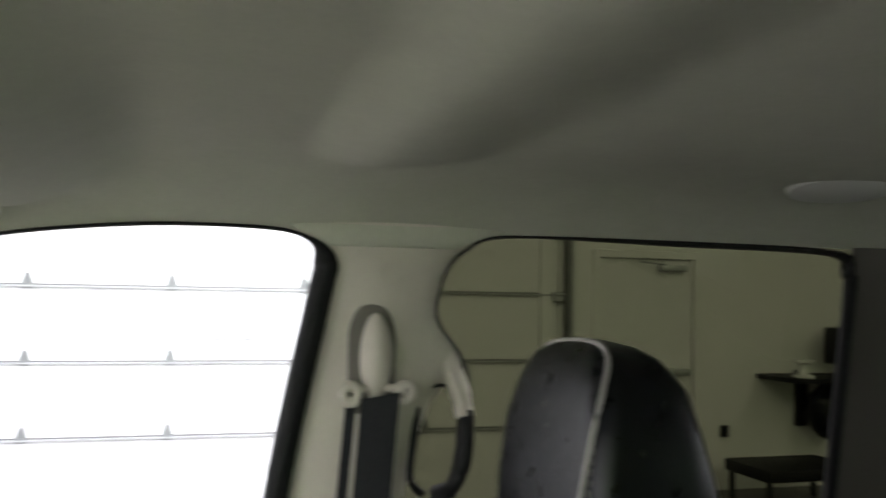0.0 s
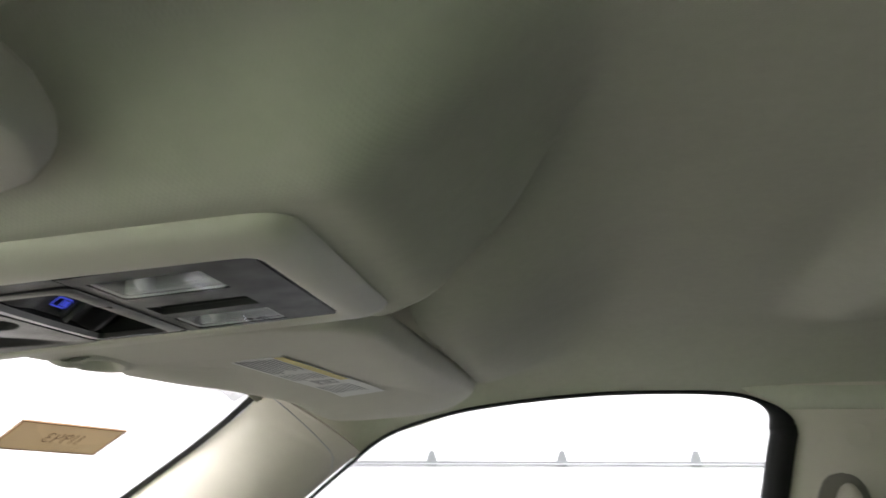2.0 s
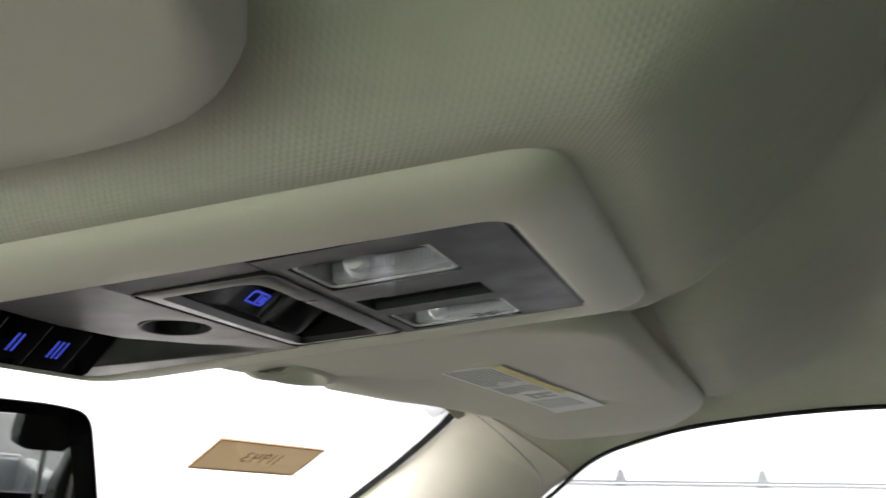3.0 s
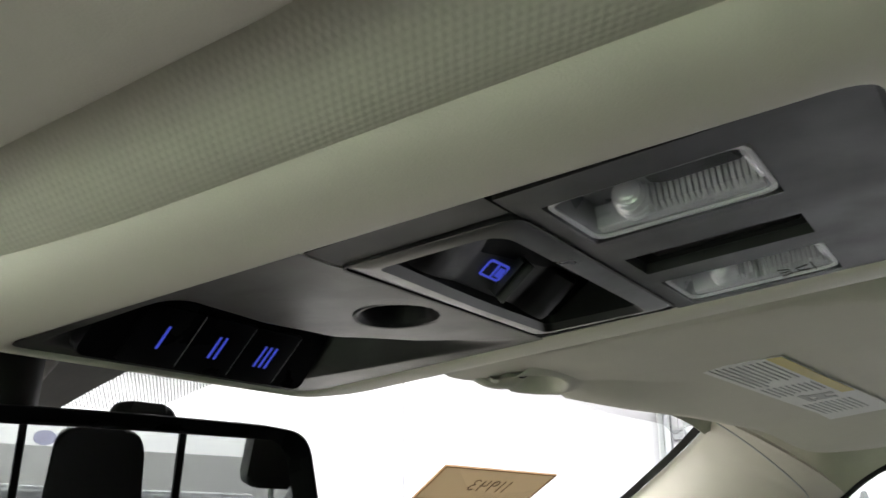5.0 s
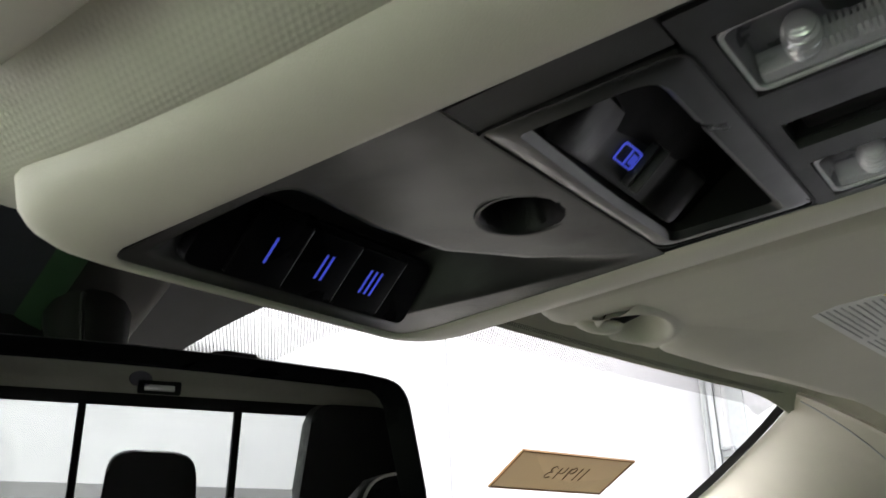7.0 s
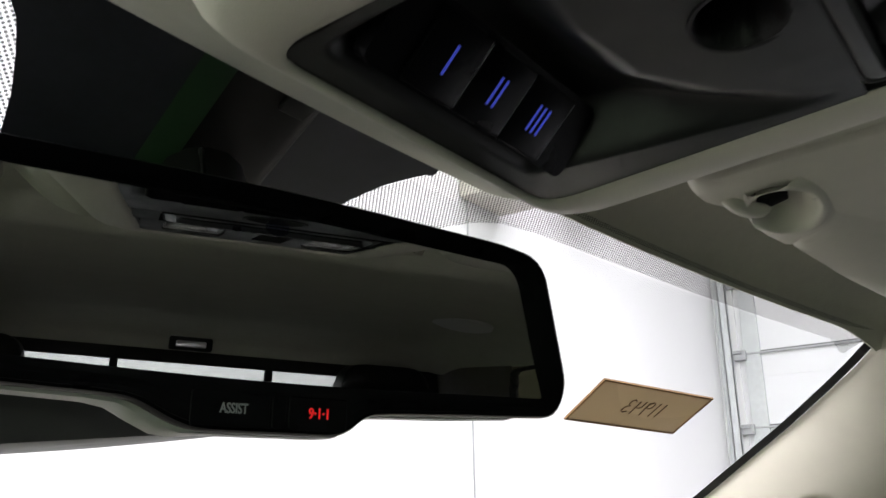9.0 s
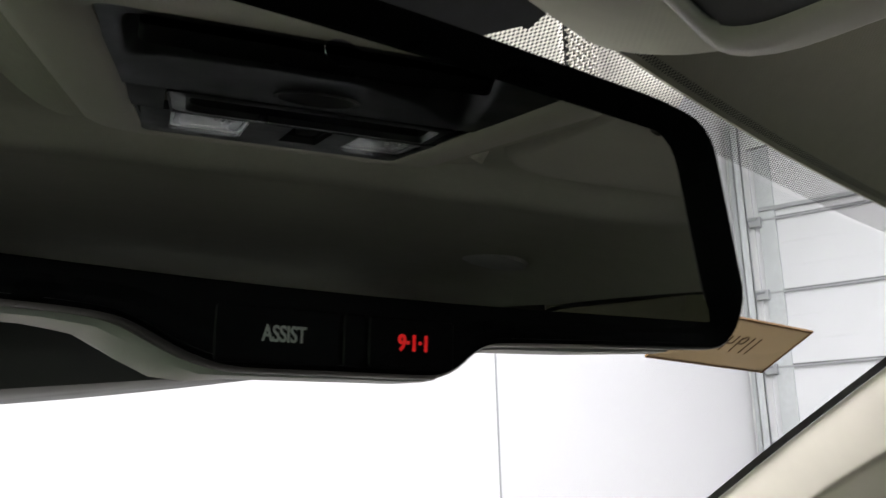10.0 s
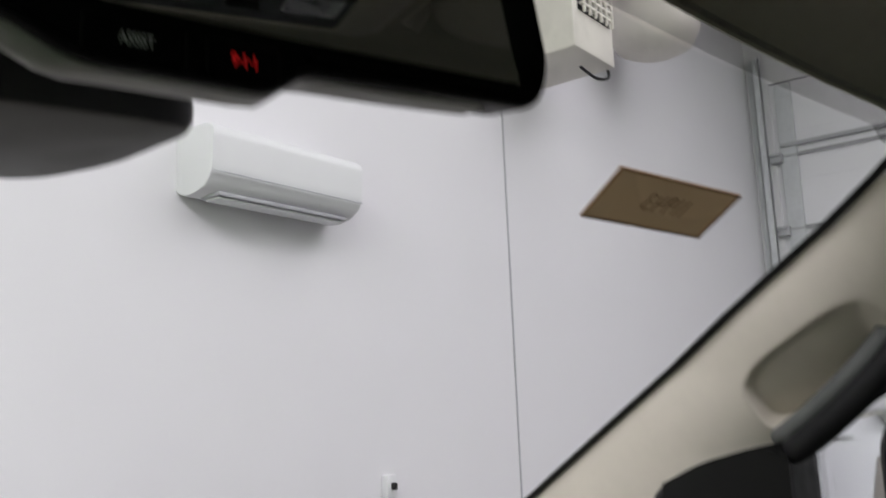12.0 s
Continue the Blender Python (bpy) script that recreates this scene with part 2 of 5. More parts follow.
def box(bm, x0, x1, y0, y1, z0, z1, r=0.0, seg=2):
    made = bmesh.ops.create_cube(bm, size=1.0)["verts"]
    for v in made:
        v.co = Vector((x0 + (v.co.x + 0.5) * (x1 - x0), y0 + (v.co.y + 0.5) * (y1 - y0), z0 + (v.co.z + 0.5) * (z1 - z0)))
    if r > 0:
        edges = {e for v in made for e in v.link_edges}
        bmesh.ops.bevel(bm, geom=list(edges), offset=r, segments=seg, profile=0.5, affect="EDGES")
    return bm


def cube(x0, x1, y0, y1, z0, z1, r=0.0, seg=2):
    return box(bmesh.new(), x0, x1, y0, y1, z0, z1, r, seg)


def rounded(pts, r, seg=5):
    """The outline pts (x, y) with its corners rounded by r (one number or one each)."""
    out, k = [], len(pts)
    for i, p in enumerate(pts):
        p, a, b = Vector(p), Vector(pts[i - 1]), Vector(pts[(i + 1) % k])
        ri = r[i] if isinstance(r, (list, tuple)) else r
        da, db = a - p, b - p
        ri = min(ri, da.length * 0.49, db.length * 0.49)
        s, e = p + da.normalized() * ri, p + db.normalized() * ri
        for j in range(seg + 1):
            t = j / seg
            out.append((s * (1 - t) ** 2 + p * 2 * t * (1 - t) + e * t * t)[:])
    return out


def slab(pts, z0, z1, r=0.0, seg=3, bm=None, top=True, bottom=True):
    """The outline extruded from z0 to z1; r rounds the edges of both flat sides."""
    bm = bm or bmesh.new()
    lo = [bm.verts.new((x, y, z0)) for x, y in pts]
    hi = [bm.verts.new((x, y, z1)) for x, y in pts]
    k = len(pts)
    for i in range(k):
        bm.faces.new((lo[i], lo[(i + 1) % k], hi[(i + 1) % k], hi[i]))
    fl, fh = bm.faces.new(lo[::-1]), bm.faces.new(hi)
    if r > 0:
        edges = set()
        if bottom:
            edges |= set(fl.edges)
        if top:
            edges |= set(fh.edges)
        bmesh.ops.bevel(bm, geom=list(edges), offset=r, segments=seg, profile=0.5, affect="EDGES")
    return bm


def ring(outer, inner, z0, z1, bm=None):
    """A flat frame between two outlines with the same number of points."""
    bm = bm or bmesh.new()
    k = len(outer)
    rows = [[bm.verts.new((x, y, z)) for x, y in o] for o, z in ((outer, z0), (outer, z1), (inner, z1), (inner, z0))]
    for a in range(4):
        for i in range(k):
            j = (i + 1) % k
            bm.faces.new((rows[a][i], rows[a][j], rows[(a + 1) % 4][j], rows[(a + 1) % 4][i]))
    return bm


def loft(rows, closed=True, caps=False, bm=None):
    """Skins rows of points with equal counts."""
    bm = bm or bmesh.new()
    vs = [[bm.verts.new(p) for p in row] for row in rows]
    k = len(rows[0])
    for a, b in zip(vs, vs[1:]):
        for i in range(k if closed else k - 1):
            bm.faces.new((a[i], a[(i + 1) % k], b[(i + 1) % k], b[i]))
    if caps:
        bm.faces.new(vs[0][::-1])
        bm.faces.new(vs[-1])
    return bm


def thick(bm, d):
    bmesh.ops.recalc_face_normals(bm, faces=bm.faces)
    bmesh.ops.solidify(bm, geom=list(bm.faces), thickness=d)
    return bm


def tube(path, r, sides=10, bm=None, flat=1.0, caps=True):
    """A round bar along a path of points; r one radius or one each."""
    bm = bm or bmesh.new()
    path = [Vector(p) for p in path]
    rows, up = [], Vector((0, 0, 1))
    for i, p in enumerate(path):
        d = (path[min(i + 1, len(path) - 1)] - path[max(i - 1, 0)]).normalized()
        side = d.cross(up if abs(d.dot(up)) < 0.95 else Vector((1, 0, 0))).normalized()
        above = side.cross(d).normalized()
        ri = r[i] if isinstance(r, (list, tuple)) else r
        rows.append([p + side * math.cos(a) * ri + above * math.sin(a) * ri * flat for a in (2 * math.pi * j / sides for j in range(sides))])
    return loft(rows, True, caps, bm)


def bezier(pts, n=8):
    """A Catmull-Rom curve through the points."""
    pts = [Vector(p) for p in pts]
    out = []
    for i in range(len(pts) - 1):
        p0, p1, p2, p3 = pts[max(i - 1, 0)], pts[i], pts[i + 1], pts[min(i + 2, len(pts) - 1)]
        for j in range(n):
            t = j / n
            out.append(0.5 * (2 * p1 + (p2 - p0) * t + (2 * p0 - 5 * p1 + 4 * p2 - p3) * t * t + (3 * p1 - p0 - 3 * p2 + p3) * t ** 3))
    return out + [pts[-1]]


def lathe(profile, n=20, bm=None):
    return loft([[Vector((r * math.cos(2 * math.pi * j / n), r * math.sin(2 * math.pi * j / n), z)) for j in range(n)] for r, z in profile], True, True, bm)


def words(name, text, size, mat, parent, m, label="", depth=0.0002, bold=0.0):
    cu = bpy.data.curves.new(name, "FONT")
    cu.body, cu.size, cu.align_x, cu.align_y, cu.extrude, cu.offset = text, size, "CENTER", "CENTER", depth, bold
    tmp = bpy.data.objects.new(name, cu)
    me = bpy.data.meshes.new_from_object(tmp)
    bpy.data.objects.remove(tmp)
    me.materials.append(mat)
    ob = new(name, me)
    ob.parent = parent
    ob.matrix_world = m
    if label:
        ob["label"] = label
    return ob


def mirrored(bm):
    """The same mesh on the driver's side."""
    for v in bm.verts:
        v.co.x = -v.co.x
    bmesh.ops.reverse_faces(bm, faces=bm.faces)
    return bm


# ---------------------------------------------------------------- the service bay
EAST, NORTH, WEST, SOUTH, TOP = 6.5, 2.54, -5.0, -9.0, 4.4
D0, D1, DZ = -2.93, 2.38, 3.90


def structure(name, bm, mat, label, category, shade=False):
    return tagged(part(name, bm, mat, None, "", shade), label, category, kind="structure")


structure("floor", cube(WEST - 0.2, EAST + 0.2, SOUTH - 0.2, NORTH + 0.2, -0.15, 0), CONCRETE, "grey sealed concrete floor of the service bay", "floor")
structure("ceiling", cube(WEST - 0.2, EAST + 0.2, SOUTH - 0.2, NORTH + 0.2, TOP, TOP + 0.12), CEILING, "plain white ceiling of the service bay", "ceiling")
wall_north = structure("wall_north", cube(WEST - 0.2, EAST + 0.2, NORTH, NORTH + 0.15, 0, TOP), WALL, "white glossy panelled wall in front of the truck", "wall")
structure("wall_south", cube(WEST - 0.2, EAST + 0.2, SOUTH - 0.15, SOUTH, 0, TOP), WALL, "plain white wall behind the truck", "wall")
structure("wall_south", cube(WEST, EAST, SOUTH, SOUTH + 0.02, 0, 1.04), material("grey_wainscot", (0.30, 0.295, 0.30), 0.5, vary=0.05, scale=4), "grey painted lower part of the wall behind the truck", "wall")
# never in view; its green is added to tint the light on the driver's side
structure("wall_west", cube(WEST - 0.15, WEST, SOUTH, NORTH, 0, TOP), material("green_bounce_panel", (0.57, 0.72, 0.46), 0.5, vary=0.03, scale=3, bump=0.05, bump_scale=120), "unseen side wall, pale green to tint the light from the left", "wall")
bm = cube(EAST, EAST + 0.2, SOUTH, -4.21, 0, TOP)
box(bm, EAST, EAST + 0.2, -3.29, D0, 0, TOP)
box(bm, EAST, EAST + 0.2, -4.21, -3.29, 2.03, TOP)
box(bm, EAST, EAST + 0.2, D1, NORTH, 0, TOP)
box(bm, EAST, EAST + 0.2, D0, D1, DZ, TOP)
wall_east = structure("wall_east", bm, WALL, "white wall with a sectional door and a walk-through door", "wall")
# panel joint strip on the wall in front
structure("trim", cube(3.076, 3.084, NORTH - 0.004, NORTH, 0, TOP), RAIL, "thin grey joint strip between white wall panels", "trim")

# sectional overhead door
garage_door = thing("garage_door", "white sectional overhead door with steel hinges and tracks", "garage door", m=pose(EAST, 0, 0))
JOINTS = [0.0, 0.59, 1.135, 1.685, 2.23, 2.775, 3.33, 3.90]
for z0, z1 in zip(JOINTS, JOINTS[1:]):
    if z0 == 1.135:
        bm = cube(0.02, 0.07, D0 - 0.02, -0.60, z0 + 0.006, z1 - 0.006)
        box(bm, 0.02, 0.07, -0.04, D1 + 0.02, z0 + 0.006, z1 - 0.006)
        box(bm, 0.02, 0.07, -0.60, -0.04, z0 + 0.006, 1.30)
        box(bm, 0.02, 0.07, -0.60, -0.04, 1.64, z1 - 0.006)
    else:
        bm = cube(0.02, 0.07, D0 - 0.02, D1 + 0.02, z0 + 0.006, z1 - 0.006)
    for z in (z0 + 0.18, z0 + 0.36):  # shallow stiffening ribs
        if z0 != 1.135:
            box(bm, 0.0165, 0.021, D0 + 0.05, D1 - 0.05, z - 0.004, z + 0.004)
    part("section", bm, DOOR_SKIN, garage_door, shade=False)
    if z0 > 0:
        bm = cube(-0.012, 0.02, D0, D1 - 0.06, z0 - 0.018, z0 - 0.004, 0.002, 1)
        part("joint_rail", bm, RAIL, garage_door, shade=False)
        bm = cube(0.012, 0.0195, D0, D1 - 0.06, z0 - 0.004, z0 + 0.008)
        part("joint_shadow", bm, SEAM, garage_door, "dark joint line", shade=False)
strut = cube(-0.022, 0.018, D0 + 0.02, D1 - 0.05, 3.385, 3.415, 0.004, 1)
part("strut", strut, RAIL, garage_door, "galvanised stiffening strut")
HINGE = None
for y in (1.155, 0.17, -0.805, -1.78):
    for z in JOINTS[1:-1]:
        if HINGE is None:
            bm = slab(rounded([(-0.042, -0.026), (0.042, -0.026), (0.036, 0.02), (0.014, 0.085), (-0.014, 0.085), (-0.036, 0.02)], 0.006, 2), 0, 0.022, 0.003, 1)
            bm.transform(Matrix(((0, 0, -1, 0.016), (1, 0, 0, 0), (0, 1, 0, 0), (0, 0, 0, 1))))
            tube([(-0.002, -0.04, 0), (-0.002, 0.04, 0)], 0.009, 8, bm)
            HINGE = part("hinge", bm, ZINC, garage_door, "small steel hinge")
            HINGE.location = (0, y, z)
        else:
            h = new("hinge", HINGE.data)
            h.parent, h.location = garage_door, (0, y, z)
wf = ring([(-0.60, 1.30), (-0.04, 1.30), (-0.04, 1.64), (-0.60, 1.64)], [(-0.555, 1.335), (-0.08, 1.335), (-0.08, 1.605), (-0.555, 1.605)], 0, 0.06)
wf.transform(Matrix(((0, 0, 1, -0.004), (1, 0, 0, 0), (0, 1, 0, 0), (0, 0, 0, 1))))
win = part("window", wf, material("window_frame_paint", (0.70, 0.69, 0.73), 0.5), garage_door, shade=False)
pane = part("pane", cube(0.03, 0.034, -0.556, -0.079, 1.334, 1.606), CLEAR, win)
pane.visible_shadow = False
structure("backdrop", cube(EAST + 0.9, EAST + 0.95, -1.4, 0.8, 0.8, 2.2), material("outside_view", (0.55, 0.6, 0.7), 0.9, vary=0.5, scale=12, emit=(0.98, 0.95, 1.0), power=2.3), "bright overcast yard behind the small window", "backdrop")
for y, name in ((D1 + 0.06, "track"), (D0 - 0.05, "track")):
    s = 1 if y > 0 else -1
    bm = cube(-0.075, -0.068, y - 0.03, y + 0.03, 0.02, 4.1)
    box(bm, -0.075, -0.03, y + s * 0.024, y + s * 0.03, 0.02, 4.1)
    box(bm, -0.075, -0.045, y - s * 0.03, y - s * 0.024, 0.02, 4.1)
    # front track in light zinc, rear track in a dark grey
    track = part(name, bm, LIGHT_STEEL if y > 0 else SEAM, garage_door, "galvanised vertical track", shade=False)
    part("jamb_angle", cube(-0.03, 0.0, y + s * 0.032, y + s * 0.075, 0.0, 4.1), LIGHT_STEEL, garage_door, shade=False)
    for z in JOINTS[1:-1]:
        bm = cube(-0.05, 0.0, y - s * 0.12, y - s * 0.035, z - 0.06, z + 0.012, 0.003, 1)
        roller = part("roller_bracket", bm, RAIL, garage_door, shade=False)
        b2 = tube([(-0.055, y - s * 0.10, z - 0.005), (-0.055, y, z - 0.005)], 0.012, 8)
        part("roller", b2, STEEL, roller)
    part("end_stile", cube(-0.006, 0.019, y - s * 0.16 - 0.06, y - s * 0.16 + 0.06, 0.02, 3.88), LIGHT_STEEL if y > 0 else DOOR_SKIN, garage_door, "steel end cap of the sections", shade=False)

# walk-through door with closer and push bar
door_1 = thing("door_1", "closed white flush steel door with a closer and push bar", "door", kind="structure", m=pose(EAST, -3.75, 0))
part("door_leaf", cube(0.02, 0.065, -0.445, 0.445, 0.008, 2.0, 0.003, 1), DOOR_SKIN, door_1, shade=False)
bm = cube(-0.02, 0.05, -0.52, -0.45, 0, 2.07, 0.004, 1)
box(bm, -0.02, 0.05, 0.45, 0.52, 0, 2.07, 0.004, 1)
box(bm, -0.02, 0.05, -0.45, 0.45, 2.003, 2.07, 0.004, 1)
part("door_frame", bm, WALL, door_1, shade=False)
bm = cube(-0.06, 0.02, -0.36, -0.10, 1.90, 1.95, 0.01)
closer = part("door_closer", bm, STEEL, door_1, "grey hydraulic closer")
part("closer_arm", tube([(-0.05, -0.14, 1.955), (-0.09, 0.12, 1.97), (-0.03, 0.02, 2.01)], 0.008, 8), STEEL, closer)
bm = cube(-0.05, 0.02, -0.40, 0.40, 1.0, 1.06, 0.012)
part("push_bar", bm, STEEL, door_1, "horizontal metal push bar")

# wall things
socket = thing("wall_socket", "small dark outlet box on the white wall", "socket", m=pose(EAST, -4.5, 0.51))
part("plate", cube(-0.03, 0.0, -0.04, 0.04, -0.05, 0.05, 0.006), BLACK, socket)
socket2 = thing("wall_socket", "white outlet box with a dark plug on the wall", "socket", m=pose(2.235, NORTH, 1.285) @ Matrix.Diagonal((0.6, 0.6, 0.6, 1)))
part("plate", cube(-0.04, 0.04, -0.05, 0.0, -0.065, 0.065, 0.01), APPLIANCE, socket2)
part("plug", cube(-0.015, 0.015, -0.08, -0.05, -0.02, 0.02, 0.006), BLACK, socket2)

split = thing("air_conditioner", "white wall-mounted split air conditioner", "air conditioner", m=pose(1.66, NORTH, 2.17) @ Matrix.Diagonal((0.76, 0.85, 0.74, 1)))
prof = rounded([(0, 0.03), (-0.05, 0.0), (-0.16, 0.02), (-0.20, 0.08), (-0.205, 0.24), (-0.18, 0.275), (0, 0.28)], [0.005, 0.02, 0.03, 0.04, 0.03, 0.02, 0.005], 4)
bm = slab(prof, -0.40, 0.40, 0.008, 2)
bm.transform(Matrix(((0, 0, 1, 0), (1, 0, 0, 0), (0, 1, 0, 0), (0, 0, 0, 1))))
case = part("case", bm, APPLIANCE, split)
bm = cube(-0.34, 0.34, -0.165, -0.06, -0.004, 0.012, 0.003)
part("outlet_slot", bm, RAIL, split, "grey air outlet")
part("louvre", cube(-0.33, 0.33, -0.15, -0.08, -0.014, -0.006, 0.002), APPLIANCE, split)
part("panel_line", cube(-0.395, 0.395, -0.209, -0.203, 0.075, 0.078), LIGHT_STEEL, split)

heater = thing("unit_heater", "tan wall-hung unit heater with a dark grille", "heater", m=pose(3.35, 2.30, 2.98))
part("case", cube(-0.34, 0.03, -0.20, 0.24, 0.06, 0.62, 0.02), TAN, heater)
part("grille_recess", cube(-0.30, -0.02, -0.206, -0.20, 0.24, 0.56), BLACK, heater)
for i in range(8):
    z = 0.26 + i * 0.037
    part("slat", cube(-0.295, -0.025, -0.225, -0.206, z, z + 0.010), TAN, heater)
for i in range(6):
    x = -0.285 + i * 0.05
    part("grille_bar", cube(x, x + 0.008, -0.23, -0.218, 0.225, 0.555), TAN, heater)
part("side_lip", cube(0.03, 0.06, -0.16, 0.24, 0.14, 0.66, 0.012), APPLIANCE, heater)
part("cable", tube(bezier([(0.05, -0.12, 0.13), (0.045, -0.15, 0.07), (0.01, -0.16, 0.02), (-0.08, -0.15, 0.0), (-0.18, -0.13, 0.03)], 6), 0.007, 6), BLACK, heater, "loose dark cable")
duct = thing("tan_drum", "tan rounded drum hung from the ceiling", "duct", m=pose(4.06, 2.20, 3.34))
bm = lathe([(0.02, 0.0), (0.12, 0.01), (0.20, 0.05), (0.24, 0.13), (0.25, 0.25), (0.25, TOP - 3.34)], 28)
part("shell", bm, TAN, duct)

# parts bench and monitor behind the truck
bench = thing("wall_desk", "dark wall-mounted desk shelf holding a monitor", "desk", m=pose(EAST, -5.28, 0.99))
part("shelf", cube(-0.55, 0.0, -0.45, 0.45, -0.02, 0.02, 0.006), BLACK, bench)
part("bracket", tube([(-0.4, 0.0, -0.02), (-0.02, 0.0, -0.40)], 0.02, 8), BLACK, bench)
part("wall_rail", cube(-0.05, 0.0, -0.06, 0.06, -0.45, 0.05, 0.01), BLACK, bench)
screen = thing("monitor", "black flat computer monitor on the wall desk", "monitor", m=pose(EAST - 0.2, -5.68, 1.01))
part("screen", cube(-0.03, 0.02, -0.28, 0.28, 0.10, 0.42, 0.008), BLACK, screen)
part("stand", cube(-0.02, 0.02, -0.04, 0.04, 0.012, 0.15, 0.006), BLACK, screen)
part("foot", cube(-0.1, 0.1, -0.12, 0.12, 0.0, 0.012, 0.004), BLACK, screen)
lamp = thing("cable_reel", "white coiled hose reel on the desk edge", "reel", m=pose(EAST - 0.42, -5.0, 1.01))
bm = lathe([(0.02, 0), (0.09, 0.0), (0.09, 0.02), (0.05, 0.03), (0.05, 0.12), (0.09, 0.13), (0.09, 0.15), (0.02, 0.15)], 20)
part("spool", bm, APPLIANCE, lamp)
bag = thing("tool_bag", "black bag hanging under the wall desk", "bag", m=pose(EAST - 0.25, -5.38, 0.45))
bm = bmesh.new()
bmesh.ops.create_icosphere(bm, subdivisions=3, radius=0.2)
for v in bm.verts:
    v.co = Vector((v.co.x * 0.7, v.co.y * 0.9, v.co.z * 1.25 + 0.25)) * (1 + 0.12 * noise.noise(v.co * 9))
part("sack", bm, LEATHER, bag)
part("strap", tube(bezier([(0, -0.05, 0.45), (0.05, 0, 0.53), (0, 0.05, 0.45)], 6), 0.01, 6), BLACK, bag)
stand = thing("tool_cart", "low dark tool cart standing by the wall", "cart", m=pose(EAST - 0.6, -4.65, 0))
part("tray", cube(-0.3, 0.3, -0.55, 0.35, 0.24, 0.34, 0.02), BLACK, stand)
for x in (-0.25, 0.25):
    for y in (-0.5, 0.3):
        part("leg", tube([(x, y, 0.0), (x, y, 0.27)], 0.025, 8), BLACK, stand)

# ---------------------------------------------------------------- the truck's cab
# glass: z = GZ - 0.5 * (y - 0.708 + 0.35 x^2)


def glass_z(x, y):
    return 1.693 - 0.5 * (y - 0.708 + 0.35 * x * x)


def glass_y(x, z):
    return 0.708 - 0.35 * x * x - 2 * (z - 1.693)


def side_x(z):
    """The door glass and pillar surface leans in towards the roof."""
    return 0.72 + 0.16 * (1.72 - z)


# windshield edge along the pillar, from the roof down: (x, z)
WE = [(0.595, 1.742), (0.611, 1.736), (0.636, 1.714), (0.667, 1.677), (0.709, 1.612), (0.743, 1.566), (0.831, 1.419), (0.90, 1.25), (0.93, 1.12)]


def edge_x(z):
    return curve(-z, [(-b, a) for a, b in WE])


def front_y(x):
    """The headliner's front edge along the windshield header."""
    return 0.5815 - 0.250 * x * x


rows = []
for i in range(25):
    t = i / 24
    row = []
    for j in range(41):
        u = -1 + 2 * j / 40
        y_top = front_y(u * 0.60) + 0.02
        z = glass_z(u * 0.60, y_top) * (1 - t) + 1.10 * t
        x = u * edge_x(z)
        row.append((x, glass_y(x, z), z))
    rows.append(row)
pane = part("windshield", loft(rows, False), WINDSHIELD)
tagged(pane, "clear laminated windshield with black dotted border", "window", kind="structure")
pane.visible_shadow = False

# printed border: dots along the header, deeper round the mirror; solid black by the mount


def frit_depth(x):
    a = abs(x)
    d = curve(a, [(0.0, 0.090), (0.110, 0.085), (0.122, 0.066), (0.132, 0.047), (0.142, 0.035), (0.155, 0.026), (0.172, 0.0205), (0.20, 0.0180), (0.30, 0.0165)])
    return 0.004 + d + 0.010 * smooth((a - 0.56) / 0.04)


rows = []
for j in range(161):
    x = -0.60 + 1.20 * j / 160
    y0, d = front_y(x) - 0.004, frit_depth(x)
    rows.append([(x, y0 + d * k / 6, glass_z(x, y0 + d * k / 6) - 0.0016) for k in range(7)])
border = tagged(part("trim", loft(rows, False), DOTS), "band of black printed dots along the windshield top", "trim", kind="structure")
rows = []
for i in range(40):
    z = 1.735 - 0.6 * i / 39
    x = edge_x(z)
    rows.append([(x - 0.014 + 0.014 * k / 3, glass_y(x - 0.014 + 0.014 * k / 3, z) - 0.003, z - 0.001) for k in range(4)])
for s in (1, -1):
    bm = loft([[(s * p[0], p[1], p[2]) for p in r] for r in rows], False)
    tagged(part("trim", bm, RUBBER), "black sealing edge of the windshield", "trim", kind="structure")
rows = []
for j in range(61):
    x = -0.110 + 0.214 * j / 60
    y1 = curve(abs(x + 0.003), [(0.0, 0.720), (0.052, 0.705), (0.060, 0.672), (0.067, 0.650), (0.0745, 0.630), (0.0805, 0.618), (0.0885, 0.6045), (0.096, 0.597), (0.104, 0.590)])
    rows.append([(x, 0.556 + (y1 - 0.556) * k / 4, glass_z(x, 0.556 + (y1 - 0.556) * k / 4) - 0.003) for k in range(5)])
tagged(part("trim", loft(rows, False), FRIT), "solid black printed area round the mirror mount", "trim", kind="structure")

# headliner
EDGE = [(-1.36, 0.70, 1.725), (-1.1, 0.712, 1.728), (-0.9, 0.716, 1.738), (0.12, 0.716, 1.739), (0.263, 0.719, 1.720), (0.359, 0.723, 1.691), (0.42, 0.728, 1.656), (0.50, 0.735, 1.60)]


